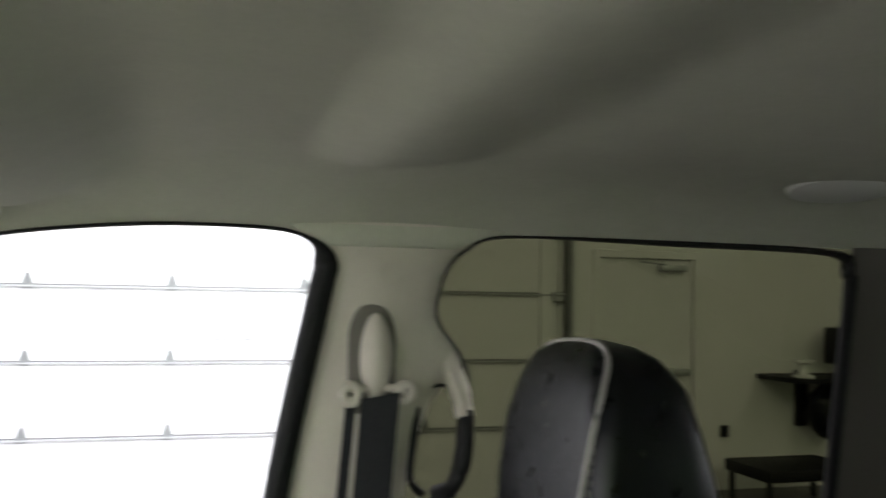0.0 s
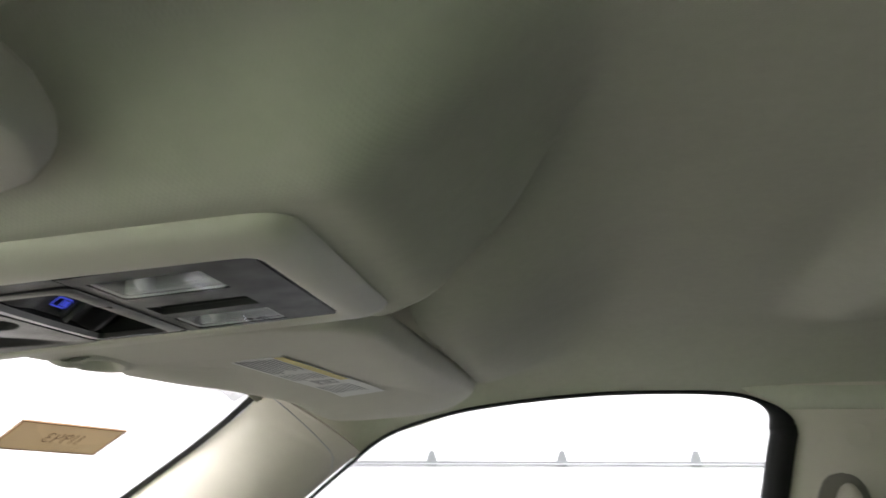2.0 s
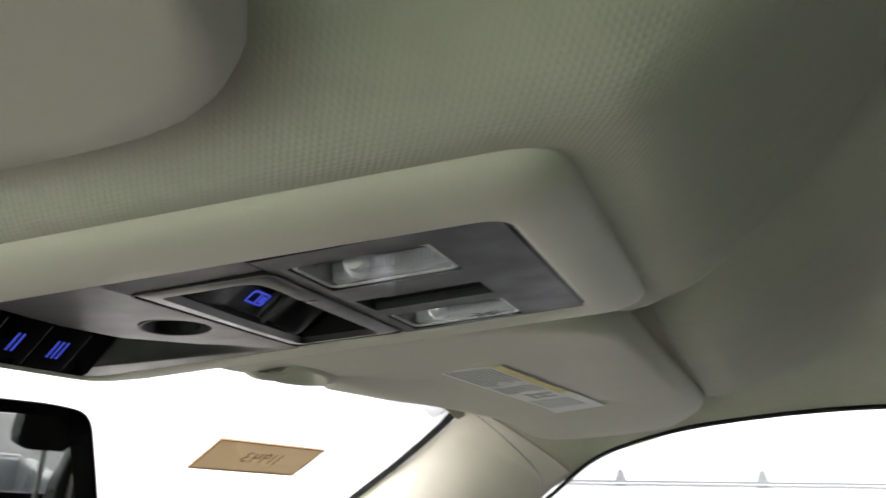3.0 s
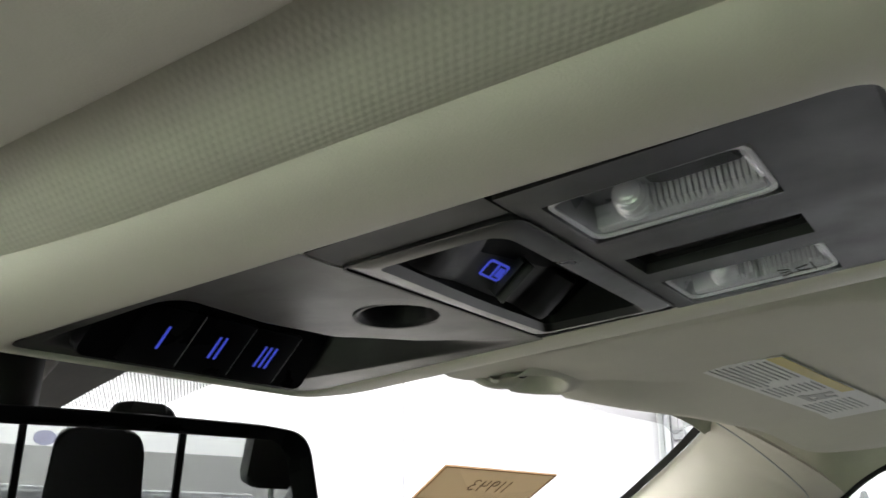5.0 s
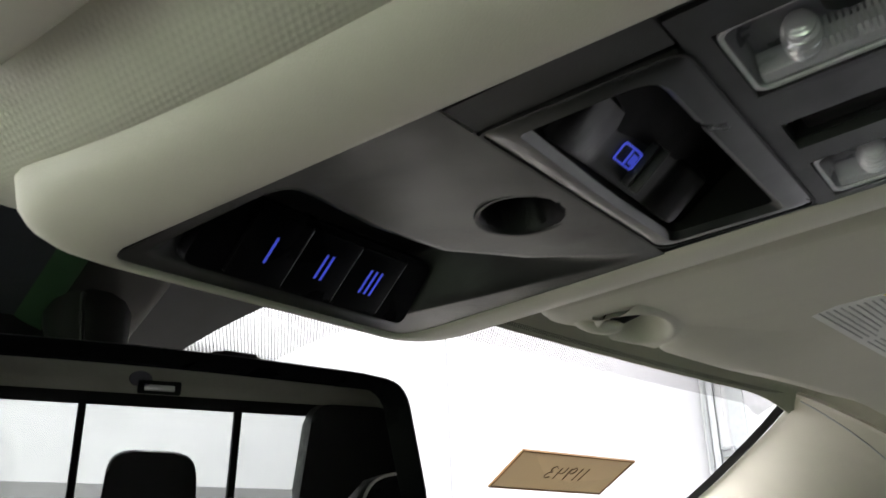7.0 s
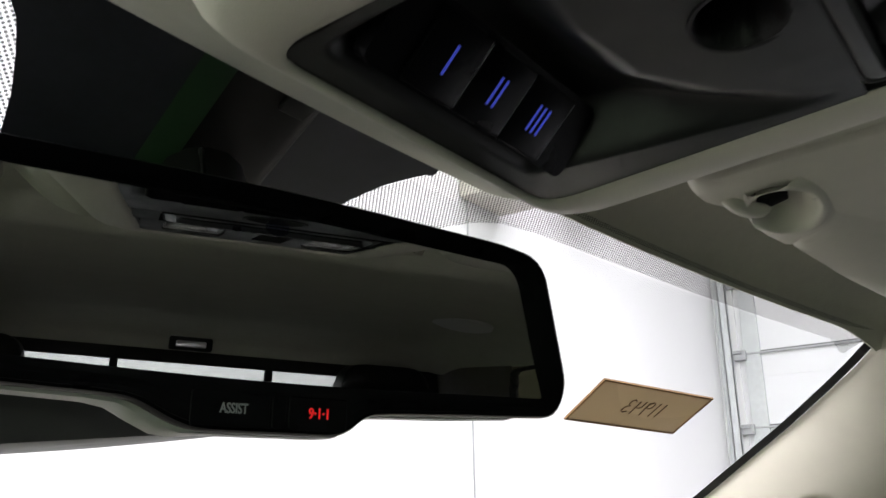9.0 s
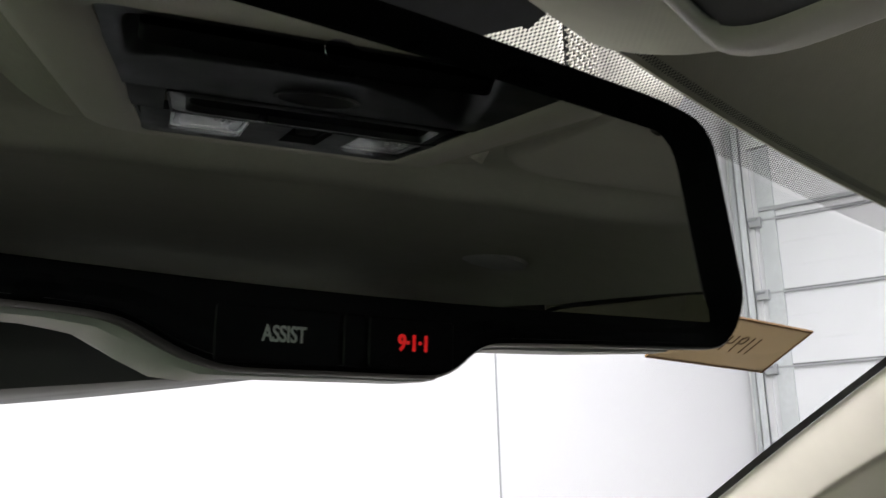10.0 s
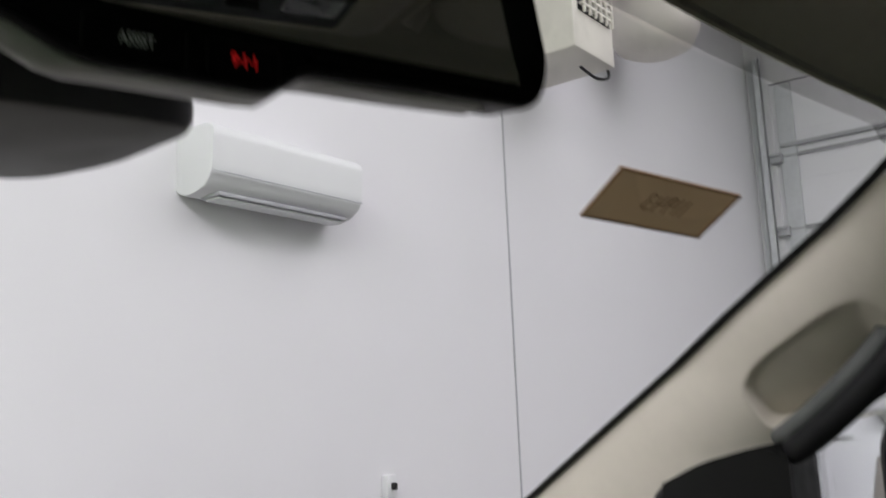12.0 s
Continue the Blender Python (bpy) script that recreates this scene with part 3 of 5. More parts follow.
def ceiling_z(x, y):
    a = abs(x)
    z = 1.808 - 0.012 * (x / 0.7) ** 2
    # roof bow across the cab between two raised panels
    r = math.hypot(max(a - 0.45, 0) * 0.60, (y + 0.118) * (1.0 if y > -0.118 else 0.55))
    z -= 0.019 * (1 - smooth((r - 0.002) / 0.078))
    # lobe behind each visor and the hollow that the visor folds into
    z -= 0.058 * smooth((x + 0.02) / 0.30 if x > 0 else (a - 0.16) / 0.12) * (1 - smooth((a - 0.58) / 0.12)) * smooth((y - 0.09) / 0.15) * (1 - smooth((y - 0.253 + 0.026 * (a - 0.13)) / 0.006))
    # lowered pad round the overhead console: it sweeps up to the rear and to the driver's side, and ends in a crease on the other
    pad = 1.7135 - 0.1 * (min(max(y, 0.20), 0.54) - 0.51)
    t = math.hypot(max(-x - 0.098, 0) / 0.105, max(0.228 - y, 0) / 0.105)
    edge = curve(y, [(0.120, -0.08), (0.145, 0.000), (0.165, 0.044), (0.180, 0.060), (0.197, 0.069), (0.215, 0.091), (0.229, 0.108), (0.243, 0.126), (0.252, 0.134), (0.264, 0.128), (0.278, 0.116)])
    side = min(max(x - edge, 0) / 0.030, 1)
    rise = 1 - (1 - smooth(t)) * (1 - side) ** 2.2
    z = pad + (z - pad) * rise
    # opening over the console
    qx, qy = abs(x - 0.011) - 0.070, abs(y - 0.3880) - 0.1165
    inside = 0.025 - math.hypot(max(qx, 0), max(qy, 0)) - min(max(qx, qy), 0)
    return z + 0.05 * smooth(inside / 0.022)


def headliner_z(x, y):
    xe, ze = curve(y, [(p[0], p[1]) for p in EDGE]), curve(y, [(p[0], p[2]) for p in EDGE])
    z = ceiling_z(x, y)
    f = min(max((front_y(min(abs(x), 0.6)) - y) / 0.17, 0), 1)
    zf = glass_z(min(abs(x), 0.6), front_y(min(abs(x), 0.6))) - 0.004
    z = zf + (z - zf) * math.sqrt(max(1 - (1 - f) ** 2, 0))
    d = min(max((xe - abs(x)) / 0.20, 0), 1)
    z = ze + (z - ze) * (1 - (1 - d) ** 2.2)
    b = min(max((y + 1.36) / 0.2, 0), 1)
    return 1.735 + (z - 1.735) * math.sqrt(max(1 - (1 - b) ** 2, 0))


rows = []
for i in range(341):
    t = i / 140 * 0.71 if i < 140 else 0.71 + (i - 140) / 200 * 0.29
    row = []
    for j in range(321):
        u = -1 + j / 160
        u = 0.42 * u + 0.58 * u * abs(u)
        a = abs(u)
        y1 = curve(a, [(k / 20, front_y(k / 20 * 0.73)) for k in range(17)] + [(0.86, 0.485), (0.93, 0.455), (1.0, 0.425)])
        y = -1.36 + t * (y1 + 1.36)
        xe = curve(y, [(p[0], p[1]) for p in EDGE])
        row.append((u * xe, y, headliner_z(u * xe, y)))
    rows.append(row)
headliner = tagged(part("ceiling", thick(loft(rows, False), -0.0015), FABRIC), "beige woven headliner of the cab, softly moulded", "ceiling", kind="structure")

# pillar trims, both sides
DW = [(0.40, 1.668), (0.42, 1.655), (0.503, 1.588), (0.577, 1.535), (0.645, 1.498), (0.76, 1.36), (0.95, 1.12)]  # door glass front edge (y, z)
for s in (1, -1):
    rows = []
    for i in range(201):
        t = i / 200
        k = t * (len(DW) - 1)
        a = min(int(k), len(DW) - 2)
        dy, dz = (DW[a][m] + (DW[a + 1][m] - DW[a][m]) * (k - a) for m in (0, 1))
        door = Vector((side_x(dz) + 0.004, dy, dz))
        zg = curve(t, [(0, 1.738), (0.15, 1.722), (0.33, 1.655), (0.5, 1.566), (0.7, 1.44), (0.85, 1.30), (1, 1.12)])
        xg = edge_x(zg) - 0.004
        pane_p = Vector((xg, glass_y(xg, zg) - 0.008, zg))
        inward = Vector((-0.030, -0.022, -0.006))
        row = []
        for m in range(91):
            q = m / 90
            p = pane_p.lerp(door, q) + inward * math.sin(math.pi * q) ** 0.7
            # finger hollow behind the grip: an oval along the pillar, deepest on the door side
            dy, dz = p.y - 0.619, p.z - 1.555
            along, across = (dy * 0.88 - dz * 0.47) / 0.080, (dy * 0.47 + dz * 0.88) / 0.036
            r2 = (abs(along) ** 3.4 + abs(across) ** 3.4) ** (1 / 3.4)
            dip = smooth((1.0 - r2) / 0.24)
            p = p + Vector((0.85, 0.4, 0.1)) * 0.046 * dip * (0.55 - 0.45 * max(-1, min(1, across)))
            row.append(p)
        rows.append([(s * p.x, p.y, p.z) for p in row])
    tagged(part("trim", thick(loft(rows, False), 0.003 * s), PILLAR), "beige moulded windshield pillar trim", "trim", kind="structure")
    line = []
    for m in range(2, 90):
        k = 6 + 36 * (m / 90) ** 1.15
        line.append(Vector(rows[int(k)][m]).lerp(Vector(rows[int(k) + 1][m]), k - int(k)) + Vector((-s * 0.0003, -0.0003, 0)))
    joint = tube(line, 0.0007, 6)
    tagged(part("trim", joint, RAIL), "thin grey joint between two pillar trims", "trim", kind="structure")
    # weather strip round the front door glass
    path = bezier([(side_x(z) - 0.004, y, z) for y, z in ((0.668, 1.11), (0.668, 1.43), (0.655, 1.482), (0.577, 1.528), (0.503, 1.580), (0.42, 1.648), (0.359, 1.692), (0.263, 1.720), (0.112, 1.737), (-0.03, 1.738), (-0.085, 1.726), (-0.106, 1.697), (-0.100, 1.655), (-0.058, 1.408), (-0.04, 1.15))], 9)
    bm = tube([(s * p.x, p.y, p.z) for p in path], [0.0025 + (0.0135 * smooth((1.732 - p.z) / 0.035) if p.y < 0 else 0) for p in path], 14)
    tagged(part("trim", bm, RUBBER), "black rubber seal round the door window", "trim", kind="structure")
    # door glass
    rows = []
    for i in range(14):
        z = 1.76 - 0.65 * i / 13
        y1 = curve(-z, [(-p[1], p[0]) for p in DW]) + 0.012
        rows.append([(s * (side_x(z) + 0.012), -0.13 + (y1 + 0.13) * k / 4, z) for k in range(5)])
    g = tagged(part("window_1", loft(rows, False), CLEAR), "clear front door window", "window", kind="structure")
    g.visible_shadow = False
    rows = [[(s * (side_x(z) + 0.012), y, z) for y in (-0.95, -0.6, -0.22)] for z in (1.76, 1.6, 1.4, 1.1)]
    g = tagged(part("window_2", loft(rows, False), PRIVACY), "dark tinted rear door window", "window", kind="structure")
    g.visible_shadow = False
    # centre pillar trim
    zs = [1.766, 1.752, 1.738, 1.725, 1.70, 1.683, 1.658, 1.632, 1.605, 1.58, 1.55, 1.52, 1.45, 1.38, 1.30, 1.20, 1.10]
    fr = [(1.08, -0.022), (1.408, -0.070), (1.655, -0.106), (1.70, -0.112), (1.725, -0.088), (1.74, -0.050), (1.766, -0.02)]
    re = [(1.08, -0.31), (1.52, -0.303), (1.58, -0.291), (1.632, -0.253), (1.683, -0.259), (1.72, -0.285), (1.735, -0.320), (1.744, -0.36)]
    rows = []
    for z in zs:
        y0, y1 = curve(z, fr), curve(z, re)
        if z < 1.56:
            y1 = max(y1, curve(z, [(1.08, -0.20), (1.40, -0.225), (1.50, -0.240), (1.56, -0.285)]))
        row = []
        for m in range(13):
            q = m / 12
            bulge = 0.020 * math.sin(math.pi * q) ** 0.5
            row.append((s * (side_x(z) + 0.004 - bulge), y0 + (y1 - y0) * q, z))
        rows.append(row)
    tagged(part("trim", thick(loft(rows, False), -0.003 * s), PILLAR), "beige centre pillar trim with a belt guide", "trim", kind="structure")
    # edge of the headliner, lapped over the top of the trim
    rows = []
    for z, out in ((1.7192, 0.004), (1.7180, 0.0), (1.7186, -0.003), (1.7215, -0.005), (1.728, -0.0055), (1.738, -0.004), (1.748, 0.002)):
        y0, y1 = curve(z, fr) - 0.012, curve(z, re) + 0.010
        rows.append([(s * (side_x(z) + 0.004 - 0.020 * math.sin(math.pi * (0.1 + 0.8 * m / 16)) ** 0.5 + out), y0 + (y1 - y0) * m / 16, z) for m in range(17)])
    tagged(part("trim", loft(rows, False), FABRIC), "beige woven headliner edge over the pillar", "trim", kind="structure")
    # seal of the rear door glass
    path = bezier([(side_x(z) - 0.001, y, z) for y, z in ((-0.235, 1.12), (-0.30, 1.50), (-0.293, 1.575), (-0.256, 1.628), (-0.262, 1.683), (-0.287, 1.716), (-0.35, 1.738), (-0.60, 1.737), (-0.85, 1.731), (-0.884, 1.70), (-0.892, 1.64), (-0.895, 1.12))], 5)
    bm = tube([(s * p.x, p.y, p.z) for p in path], [0.0022 + 0.0028 * smooth((-0.3 - p.y) / 0.3) + 0.005 * smooth((-0.86 - p.y) / 0.02) for p in path], 8)
    tagged(part("trim", bm, RUBBER), "black rubber seal round the rear door window", "trim", kind="structure")
    # rear pillar and lower cab sides
    rows = [[(s * (side_x(z) - 0.004 - 0.02 * math.sin(math.pi * q / 6)), -0.885 - 0.50 * q / 6, z) for q in range(7)] for z in (1.74, 1.68, 1.6, 1.5, 1.4, 1.3, 1.15)]
    # the rear pillar is underlit; its trim is painted dark for that
    tagged(part("trim", thick(loft(rows, False), -0.004 * s), SHADED_TRIM), "rear pillar trim with its shade painted in", "trim", kind="structure")
    bm = cube(0.80, 0.86, -1.42, 1.0, 0.45, 1.29, 0.02)
    if s < 0:
        mirrored(bm)
    tagged(part("wall_cab", bm, BLACK), "black lower door panels of the cab", "wall", kind="structure")

# rear wall of the cab with a three-pane sliding window
bm = cube(-0.80, 0.80, -1.42, -1.37, 0.45, 1.36)
box(bm, -0.80, 0.80, -1.42, -1.37, 1.715, 1.79)
box(bm, -0.80, -0.70, -1.42, -1.37, 1.36, 1.715)
box(bm, 0.70, 0.80, -1.42, -1.37, 1.36, 1.715)
tagged(part("wall_cab", bm, BLACK, shade=False), "dark rear bulkhead of the cab", "wall", kind="structure")
rear_window = thing("window_3", "three-pane sliding rear window with black bars", "window", kind="structure", m=pose(0, -1.37, 1.36))
RX = 0.098
bm = ring([(-0.72, -0.01), (0.72, -0.01), (0.72, 0.372), (-0.72, 0.372)], [(-0.69, 0.015), (0.69, 0.015), (0.69, 0.345), (-0.69, 0.345)], -0.01, 0.02)
bm.transform(Matrix(((1, 0, 0, 0), (0, 0, 1, 0), (0, 1, 0, 0), (0, 0, 0, 1))))
part("window_frame", bm, RUBBER, rear_window, shade=False)
for x in (RX - 0.180, RX + 0.180):
    part("bar", cube(x - 0.009, x + 0.009, -0.01, 0.016, 0.0, 0.350, 0.003, 1), RUBBER, rear_window)
for x0, x1 in ((-0.69, RX - 0.189), (RX - 0.171, RX + 0.171), (RX + 0.189, 0.69)):
    p = part("pane", cube(x0, x1, 0.0, 0.004, 0.012, 0.348), CLEAR, rear_window)
    p.visible_shadow = False
tagged(part("floor_cab", cube(-0.86, 0.86, -1.42, 1.0, 0.40, 0.46), BLACK, shade=False), "black cab floor", "floor", kind="structure")


def bowl(profile, n=32):
    """A turned hollow: open at its first ring, closed at its last."""
    bm = loft([[Vector((r * math.cos(2 * math.pi * j / n), r * math.sin(2 * math.pi * j / n), z)) for j in range(n)] for r, z in profile])
    bm.verts.ensure_lookup_table()
    bm.faces.new(bm.verts[-n:])
    return bm


# ---------------------------------------------------------------- overhead console
CM = pose(0, 0.39, 1.7185, -5.71, 0, 0)
console = thing("overhead_console", "beige and charcoal overhead console with lamps and buttons", "overhead console", m=CM)


def at_console(name, bm, mat, parent=None, label="", shade=True):
    return part(name, bm, mat, parent or console, label, shade)


PX0, PX1, PY0, PY1 = -0.072, 0.075, -0.127, 0.124
PXR = PX0 + 0.012  # the panel narrows to the rear
panel_line = rounded([(PXR, PY0), (PX1, PY0), (PX1 - 0.004, PY1), (PX0, PY1)], [0.010, 0.010, 0.016, 0.012], 6)


def grown(pts, d):
    cx, cy = (PX0 + PX1) / 2, (PY0 + PY1) / 2
    out = []
    k = len(pts)
    for i, p in enumerate(pts):
        a, b = Vector(pts[i - 1]), Vector(pts[(i + 1) % k])
        t = (b - a).normalized()
        nrm = Vector((t.y, -t.x))
        if nrm.dot(Vector(p) - Vector((cx, cy))) < 0:
            nrm = -nrm
        out.append((p[0] + nrm.x * d, p[1] + nrm.y * d))
    return out


steps = [(0.0, 0.004), (0.0, 0.0003), (0.0012, -0.0006), (0.004, -0.0011), (0.012, -0.0012), (0.024, 0.0006), (0.031, 0.0034), (0.0345, 0.0075), (0.0355, 0.014), (0.0355, 0.040)]
rows = []
for d, z in steps:
    k = d / 0.0355
    rows.append([(x, y, z) for x, y in rounded([(PXR - 0.032 * k, PY0 - 0.024 * k), (PX1 + 0.034 * k, PY0 - 0.024 * k), (PX1 - 0.004 + 0.034 * k, PY1 + 0.0070 * k), (PX0 - 0.033 * k, PY1 + 0.0070 * k)], [0.010 + 0.008 * k, 0.010 + 0.009 * k, 0.016 + 0.012 * k, 0.012 + 0.012 * k], 6)])
at_console("bezel", loft(rows), BEIGE, label="smooth beige plastic surround")

gap = ring(grown(panel_line, -0.0002), grown(panel_line, -0.0016), 0.0006, 0.003)
at_console("panel_gap", gap, BLACK)
inner = grown(panel_line, -0.0016)


def Yc(y):
    return (y - 0.39) * 1.005


# rear plate with two lamp windows and a slot between them
LL, SL, LR = (-0.048, -0.0135), (0.006, 0.025), (0.037, 0.0695)
ya, yb, ye, yf = PY0 + 0.0016, Yc(0.291), Yc(0.3395), Yc(0.3455)
bm = bmesh.new()
xs = [PXR - 0.0008, LL[0], LL[1], SL[0], SL[1], LR[0], LR[1], PX1 - 0.0016]
for i in range(7):
    if i % 2 == 0:
        box(bm, xs[i], xs[i + 1], ya, yf, 0.0, 0.004)
    else:
        box(bm, xs[i], xs[i + 1], ya, yb, 0.0, 0.004)
        box(bm, xs[i], xs[i + 1], ye, yf, 0.0, 0.004)
bmesh.ops.remove_doubles(bm, verts=bm.verts, dist=0.00005)
inside = [f for f in bm.faces if abs(f.normal.z) < 0.5 and all(len(e.link_faces) > 2 for e in f.edges)]
bmesh.ops.delete(bm, geom=inside, context="FACES_ONLY")
at_console("lamp_plate", bm, PLATE, label="charcoal plate round the reading lamps", shade=False)


def reading_lamp(x0, x1, label, printed):
    cx, w = (x0 + x1) / 2, x1 - x0
    cy, h = (yb + ye) / 2, ye - yb
    line = rounded([(x0 + 0.0004, yb + 0.0004), (x1 - 0.0004, yb + 0.0004), (x1 - 0.0004, ye - 0.0004), (x0 + 0.0004, ye - 0.0004)], 0.0045, 5)
    lens = at_console("lamp_lens", slab(line, -0.0014, 0.0002, 0.0005, 2), LENS, label=label, shade=False)
    lens.visible_shadow = False
    # frosted rim of the lens
    rim_in = [(cx + (x - cx) * 0.93, cy + (y - cy) * 0.95) for x, y in line]
    part("lens_rim", ring(line, rim_in, 0.0006, 0.0013), RIM, lens)
    tray = bmesh.new()
    a = [(x, y, 0.0014) for x, y in rim_in]
    b = [(cx + (x - cx) * 0.84, cy + (y - cy) * 0.88, 0.0085) for x, y in line]
    loft([a, b], True, False, tray)
    tray.faces.new([v for v in tray.verts][len(a):])
    part("reflector", tray, TRAY, lens, "dark grey moulded reflector")
    # a row of small prisms along the middle, each a slanted tooth
    ribs = bmesh.new()
    for i in range(19):
        y = yb + h * (0.08 + 0.031 * i)
        tooth = slab([(cx + w * 0.215, y), (cx + w * 0.31, y + 0.0002), (cx + w * 0.31, y + 0.0012), (cx + w * 0.215, y + 0.0010)], 0.0017, 0.0083)
        for v in tooth.verts:
            v.co.z += 0.0012 * (v.co.x < cx + w * 0.25)
        me = bpy.data.meshes.new("tooth")
        tooth.to_mesh(me)
        ribs.from_mesh(me)
        bpy.data.meshes.remove(me)
    part("ribs", ribs, REFLECTOR, lens, "bright prism ribs")
    part("ledge", cube(cx + w * 0.31, cx + w * 0.45, yb + h * 0.06, yb + h * 0.94, 0.0016, 0.0080, 0.0006), LEDGE, lens)
    part("end_face", cube(cx - w * 0.36, cx + w * 0.26, yb + h * 0.035, yb + h * 0.070, 0.0018, 0.0080, 0.0005), REFLECTOR, lens)
    # ribbed bright bulb cover
    profile = [(0.0005, -0.0078)]
    for k in range(29):
        a = -1.35 + 2.7 * k / 28
        profile.append((0.0042 * math.cos(a) ** 0.6 + (0.0005 if k % 4 < 2 else -0.0003), 0.0078 * math.sin(a)))
    bulb = lathe(profile + [(0.0005, 0.0080)], 20)
    bulb.transform(pose(cx + w * 0.20, yb + h * 0.70, 0.0052, 0, 90, 8))
    part("bulb_holder", bulb, REFLECTOR, lens)
    part("shade", slab(rounded([(cx - w * 0.10, yb + h * 0.14), (cx + w * 0.14, yb + h * 0.10), (cx + w * 0.14, yb + h * 0.50), (cx + w * 0.08, yb + h * 0.57), (cx - w * 0.10, yb + h * 0.57)], 0.0012, 2), 0.0062, 0.0083, 0.0006, 1), CHARCOAL, lens, "dark lamp mask")
    if printed:
        # small lamp symbol in black
        sym = bmesh.new()
        for k in range(4):
            box(sym, cx - 0.0044 + 0.0025 * k, cx - 0.0032 + 0.0025 * k, yb + 0.0058, yb + 0.0063, -0.0018, -0.0015)
        tube([(cx - 0.003, yb + 0.0075, -0.0017), (cx - 0.0015, yb + 0.011, -0.0017), (cx + 0.002, yb + 0.0105, -0.0017), (cx + 0.003, yb + 0.0075, -0.0017)], 0.00025, 5, sym)
        for k in (-1, 0, 1):
            tube([(cx + 0.0022 * k, yb + 0.0128, -0.0017), (cx + 0.0042 * k, yb + 0.0160, -0.0017)], 0.00022, 5, sym)
        part("symbol", sym, BLACK, lens)


reading_lamp(*LL, "clear ribbed reading lamp lens", False)
reading_lamp(*LR, "clear reading lamp lens with a lamp symbol", True)
bm = cube(SL[0], SL[1], yb, ye, 0.012, 0.014)
for x in SL:
    box(bm, x - 0.0006, x + 0.0006, yb, ye, 0.003, 0.013)
for y in (yb, ye):
    box(bm, SL[0], SL[1], y - 0.0006, y + 0.0006, 0.003, 0.013)
slot = at_console("sensor_slot", bm, BLACK, label="narrow black recessed slot", shade=False)
part("slot_bar", cube(SL[0] + 0.008, SL[1] - 0.0015, yb + 0.002, ye - 0.004, 0.004, 0.012, 0.001), BLACK, slot)

# switch bezel, cavity and rocker
bx0, bx1, by0, by1 = -0.0505, 0.0670, -0.0448, 0.0072
outer = rounded([(bx0 + 0.0025, by0), (bx1 + 0.0030, by0), (bx1 - 0.0015, by1), (0.012, by1), (bx0, by1)], [0.005, 0.004, 0.006, 0.01, 0.003], 5)
cav = rounded([(-0.0410, -0.0345), (0.0620, -0.0340), (0.0595, -0.0005), (0.012, 0.0004), (-0.0415, -0.0020)], [0.010, 0.003, 0.003, 0.020, 0.002], 5)
mid_a = [tuple(Vector(o).lerp(Vector(i), 0.45)) for o, i in zip(outer, cav)]
shy = [tuple(Vector(o).lerp(Vector(i), 0.12)) for o, i in zip(outer, cav)]
mid_b = [tuple(Vector(o).lerp(Vector(i), 0.78)) for o, i in zip(outer, cav)]
bm = loft([[(x, y, 0.004) for x, y in outer], [(x, y, 0.0004) for x, y in outer], [(x, y, -0.0002) for x, y in shy], [(x, y, -0.0008) for x, y in mid_a], [(x, y, -0.0009) for x, y in mid_b], [(x, y, 0.0016) for x, y in cav]])
switch = at_console("switch_bezel", bm, SWITCH_RIM, label="charcoal surround of the rear-window switch")
part("gap", ring(grown(outer, 0.0005), grown(outer, -0.0004), -0.0006, 0.001), BLACK, switch, shade=False)
# a wedge-shaped hollow: shallow in front, deep to the rear, with the rocker on its slope
CAVITY = material("cavity_black", (0.004, 0.004, 0.0045), 0.5, vary=0.2, scale=90, spec=0.12)
pit = loft([[(x, y, 0.0016) for x, y in cav], [(x * 0.99 + 0.0001, -0.0175 + (y + 0.0175) * 0.97, 0.0045 + 0.62 * max(-0.004 - y, 0)) for x, y in cav]])
pit.faces.new([v for v in pit.verts][len(cav):])
part("cavity", pit, CAVITY, switch, "black hollow round the rocker")
# the rocker's own plane: x across, y up the slope, z out of it
RK = Matrix.Translation((0, -0.0035, 0.0020)) @ Matrix(((1, 0, 0, 0), (0, -math.cos(radians(35)), -math.sin(radians(35)), 0), (0, math.sin(radians(35)), -math.cos(radians(35)), 0), (0, 0, 0, 1)))
rows = []
for i in range(49):
    x = -0.0340 + 0.0860 * i / 48
    h = curve(x, [(-0.0340, -0.006), (-0.0325, -0.0015), (-0.0300, 0.0004), (-0.0260, 0.0010), (-0.0200, 0.0007), (-0.0130, -0.0004), (-0.0070, -0.0016), (0.0315, -0.0016), (0.0330, -0.0004), (0.0350, 0.0006), (0.0430, 0.0022), (0.0475, 0.0022), (0.0500, 0.0006), (0.0520, -0.006)])
    rows.append([(x, y, h - 0.0006 * (1 - math.sin(math.pi * k / 8)) + d) for k, (y, d) in enumerate(((-0.0015, -0.004), (-0.0008, -0.0006), (0.001, 0), (0.005, 0), (0.009, 0), (0.013, 0), (0.0165, 0), (0.0178, -0.0010), (0.0185, -0.004)))])
rock = loft(rows, False)
rock.transform(RK)
rocker = part("rocker", rock, material("satin_black", (0.0065, 0.0065, 0.007), 0.42, vary=0.15, scale=90, bump=0.1, bump_scale=2500), switch, "satin black rocker switch")
plate = cube(0.0142, 0.0156, 0.0005, 0.0160, -0.0020, 0.0036, 0.0005)
box(plate, 0.0118, 0.0136, 0.0010, 0.0155, -0.0020, 0.0012, 0.0005)
plate.transform(RK)
part("grip", plate, material("grip_black", (0.022, 0.022, 0.022), 0.4, vary=0.15, scale=90), switch)
icon = bmesh.new()
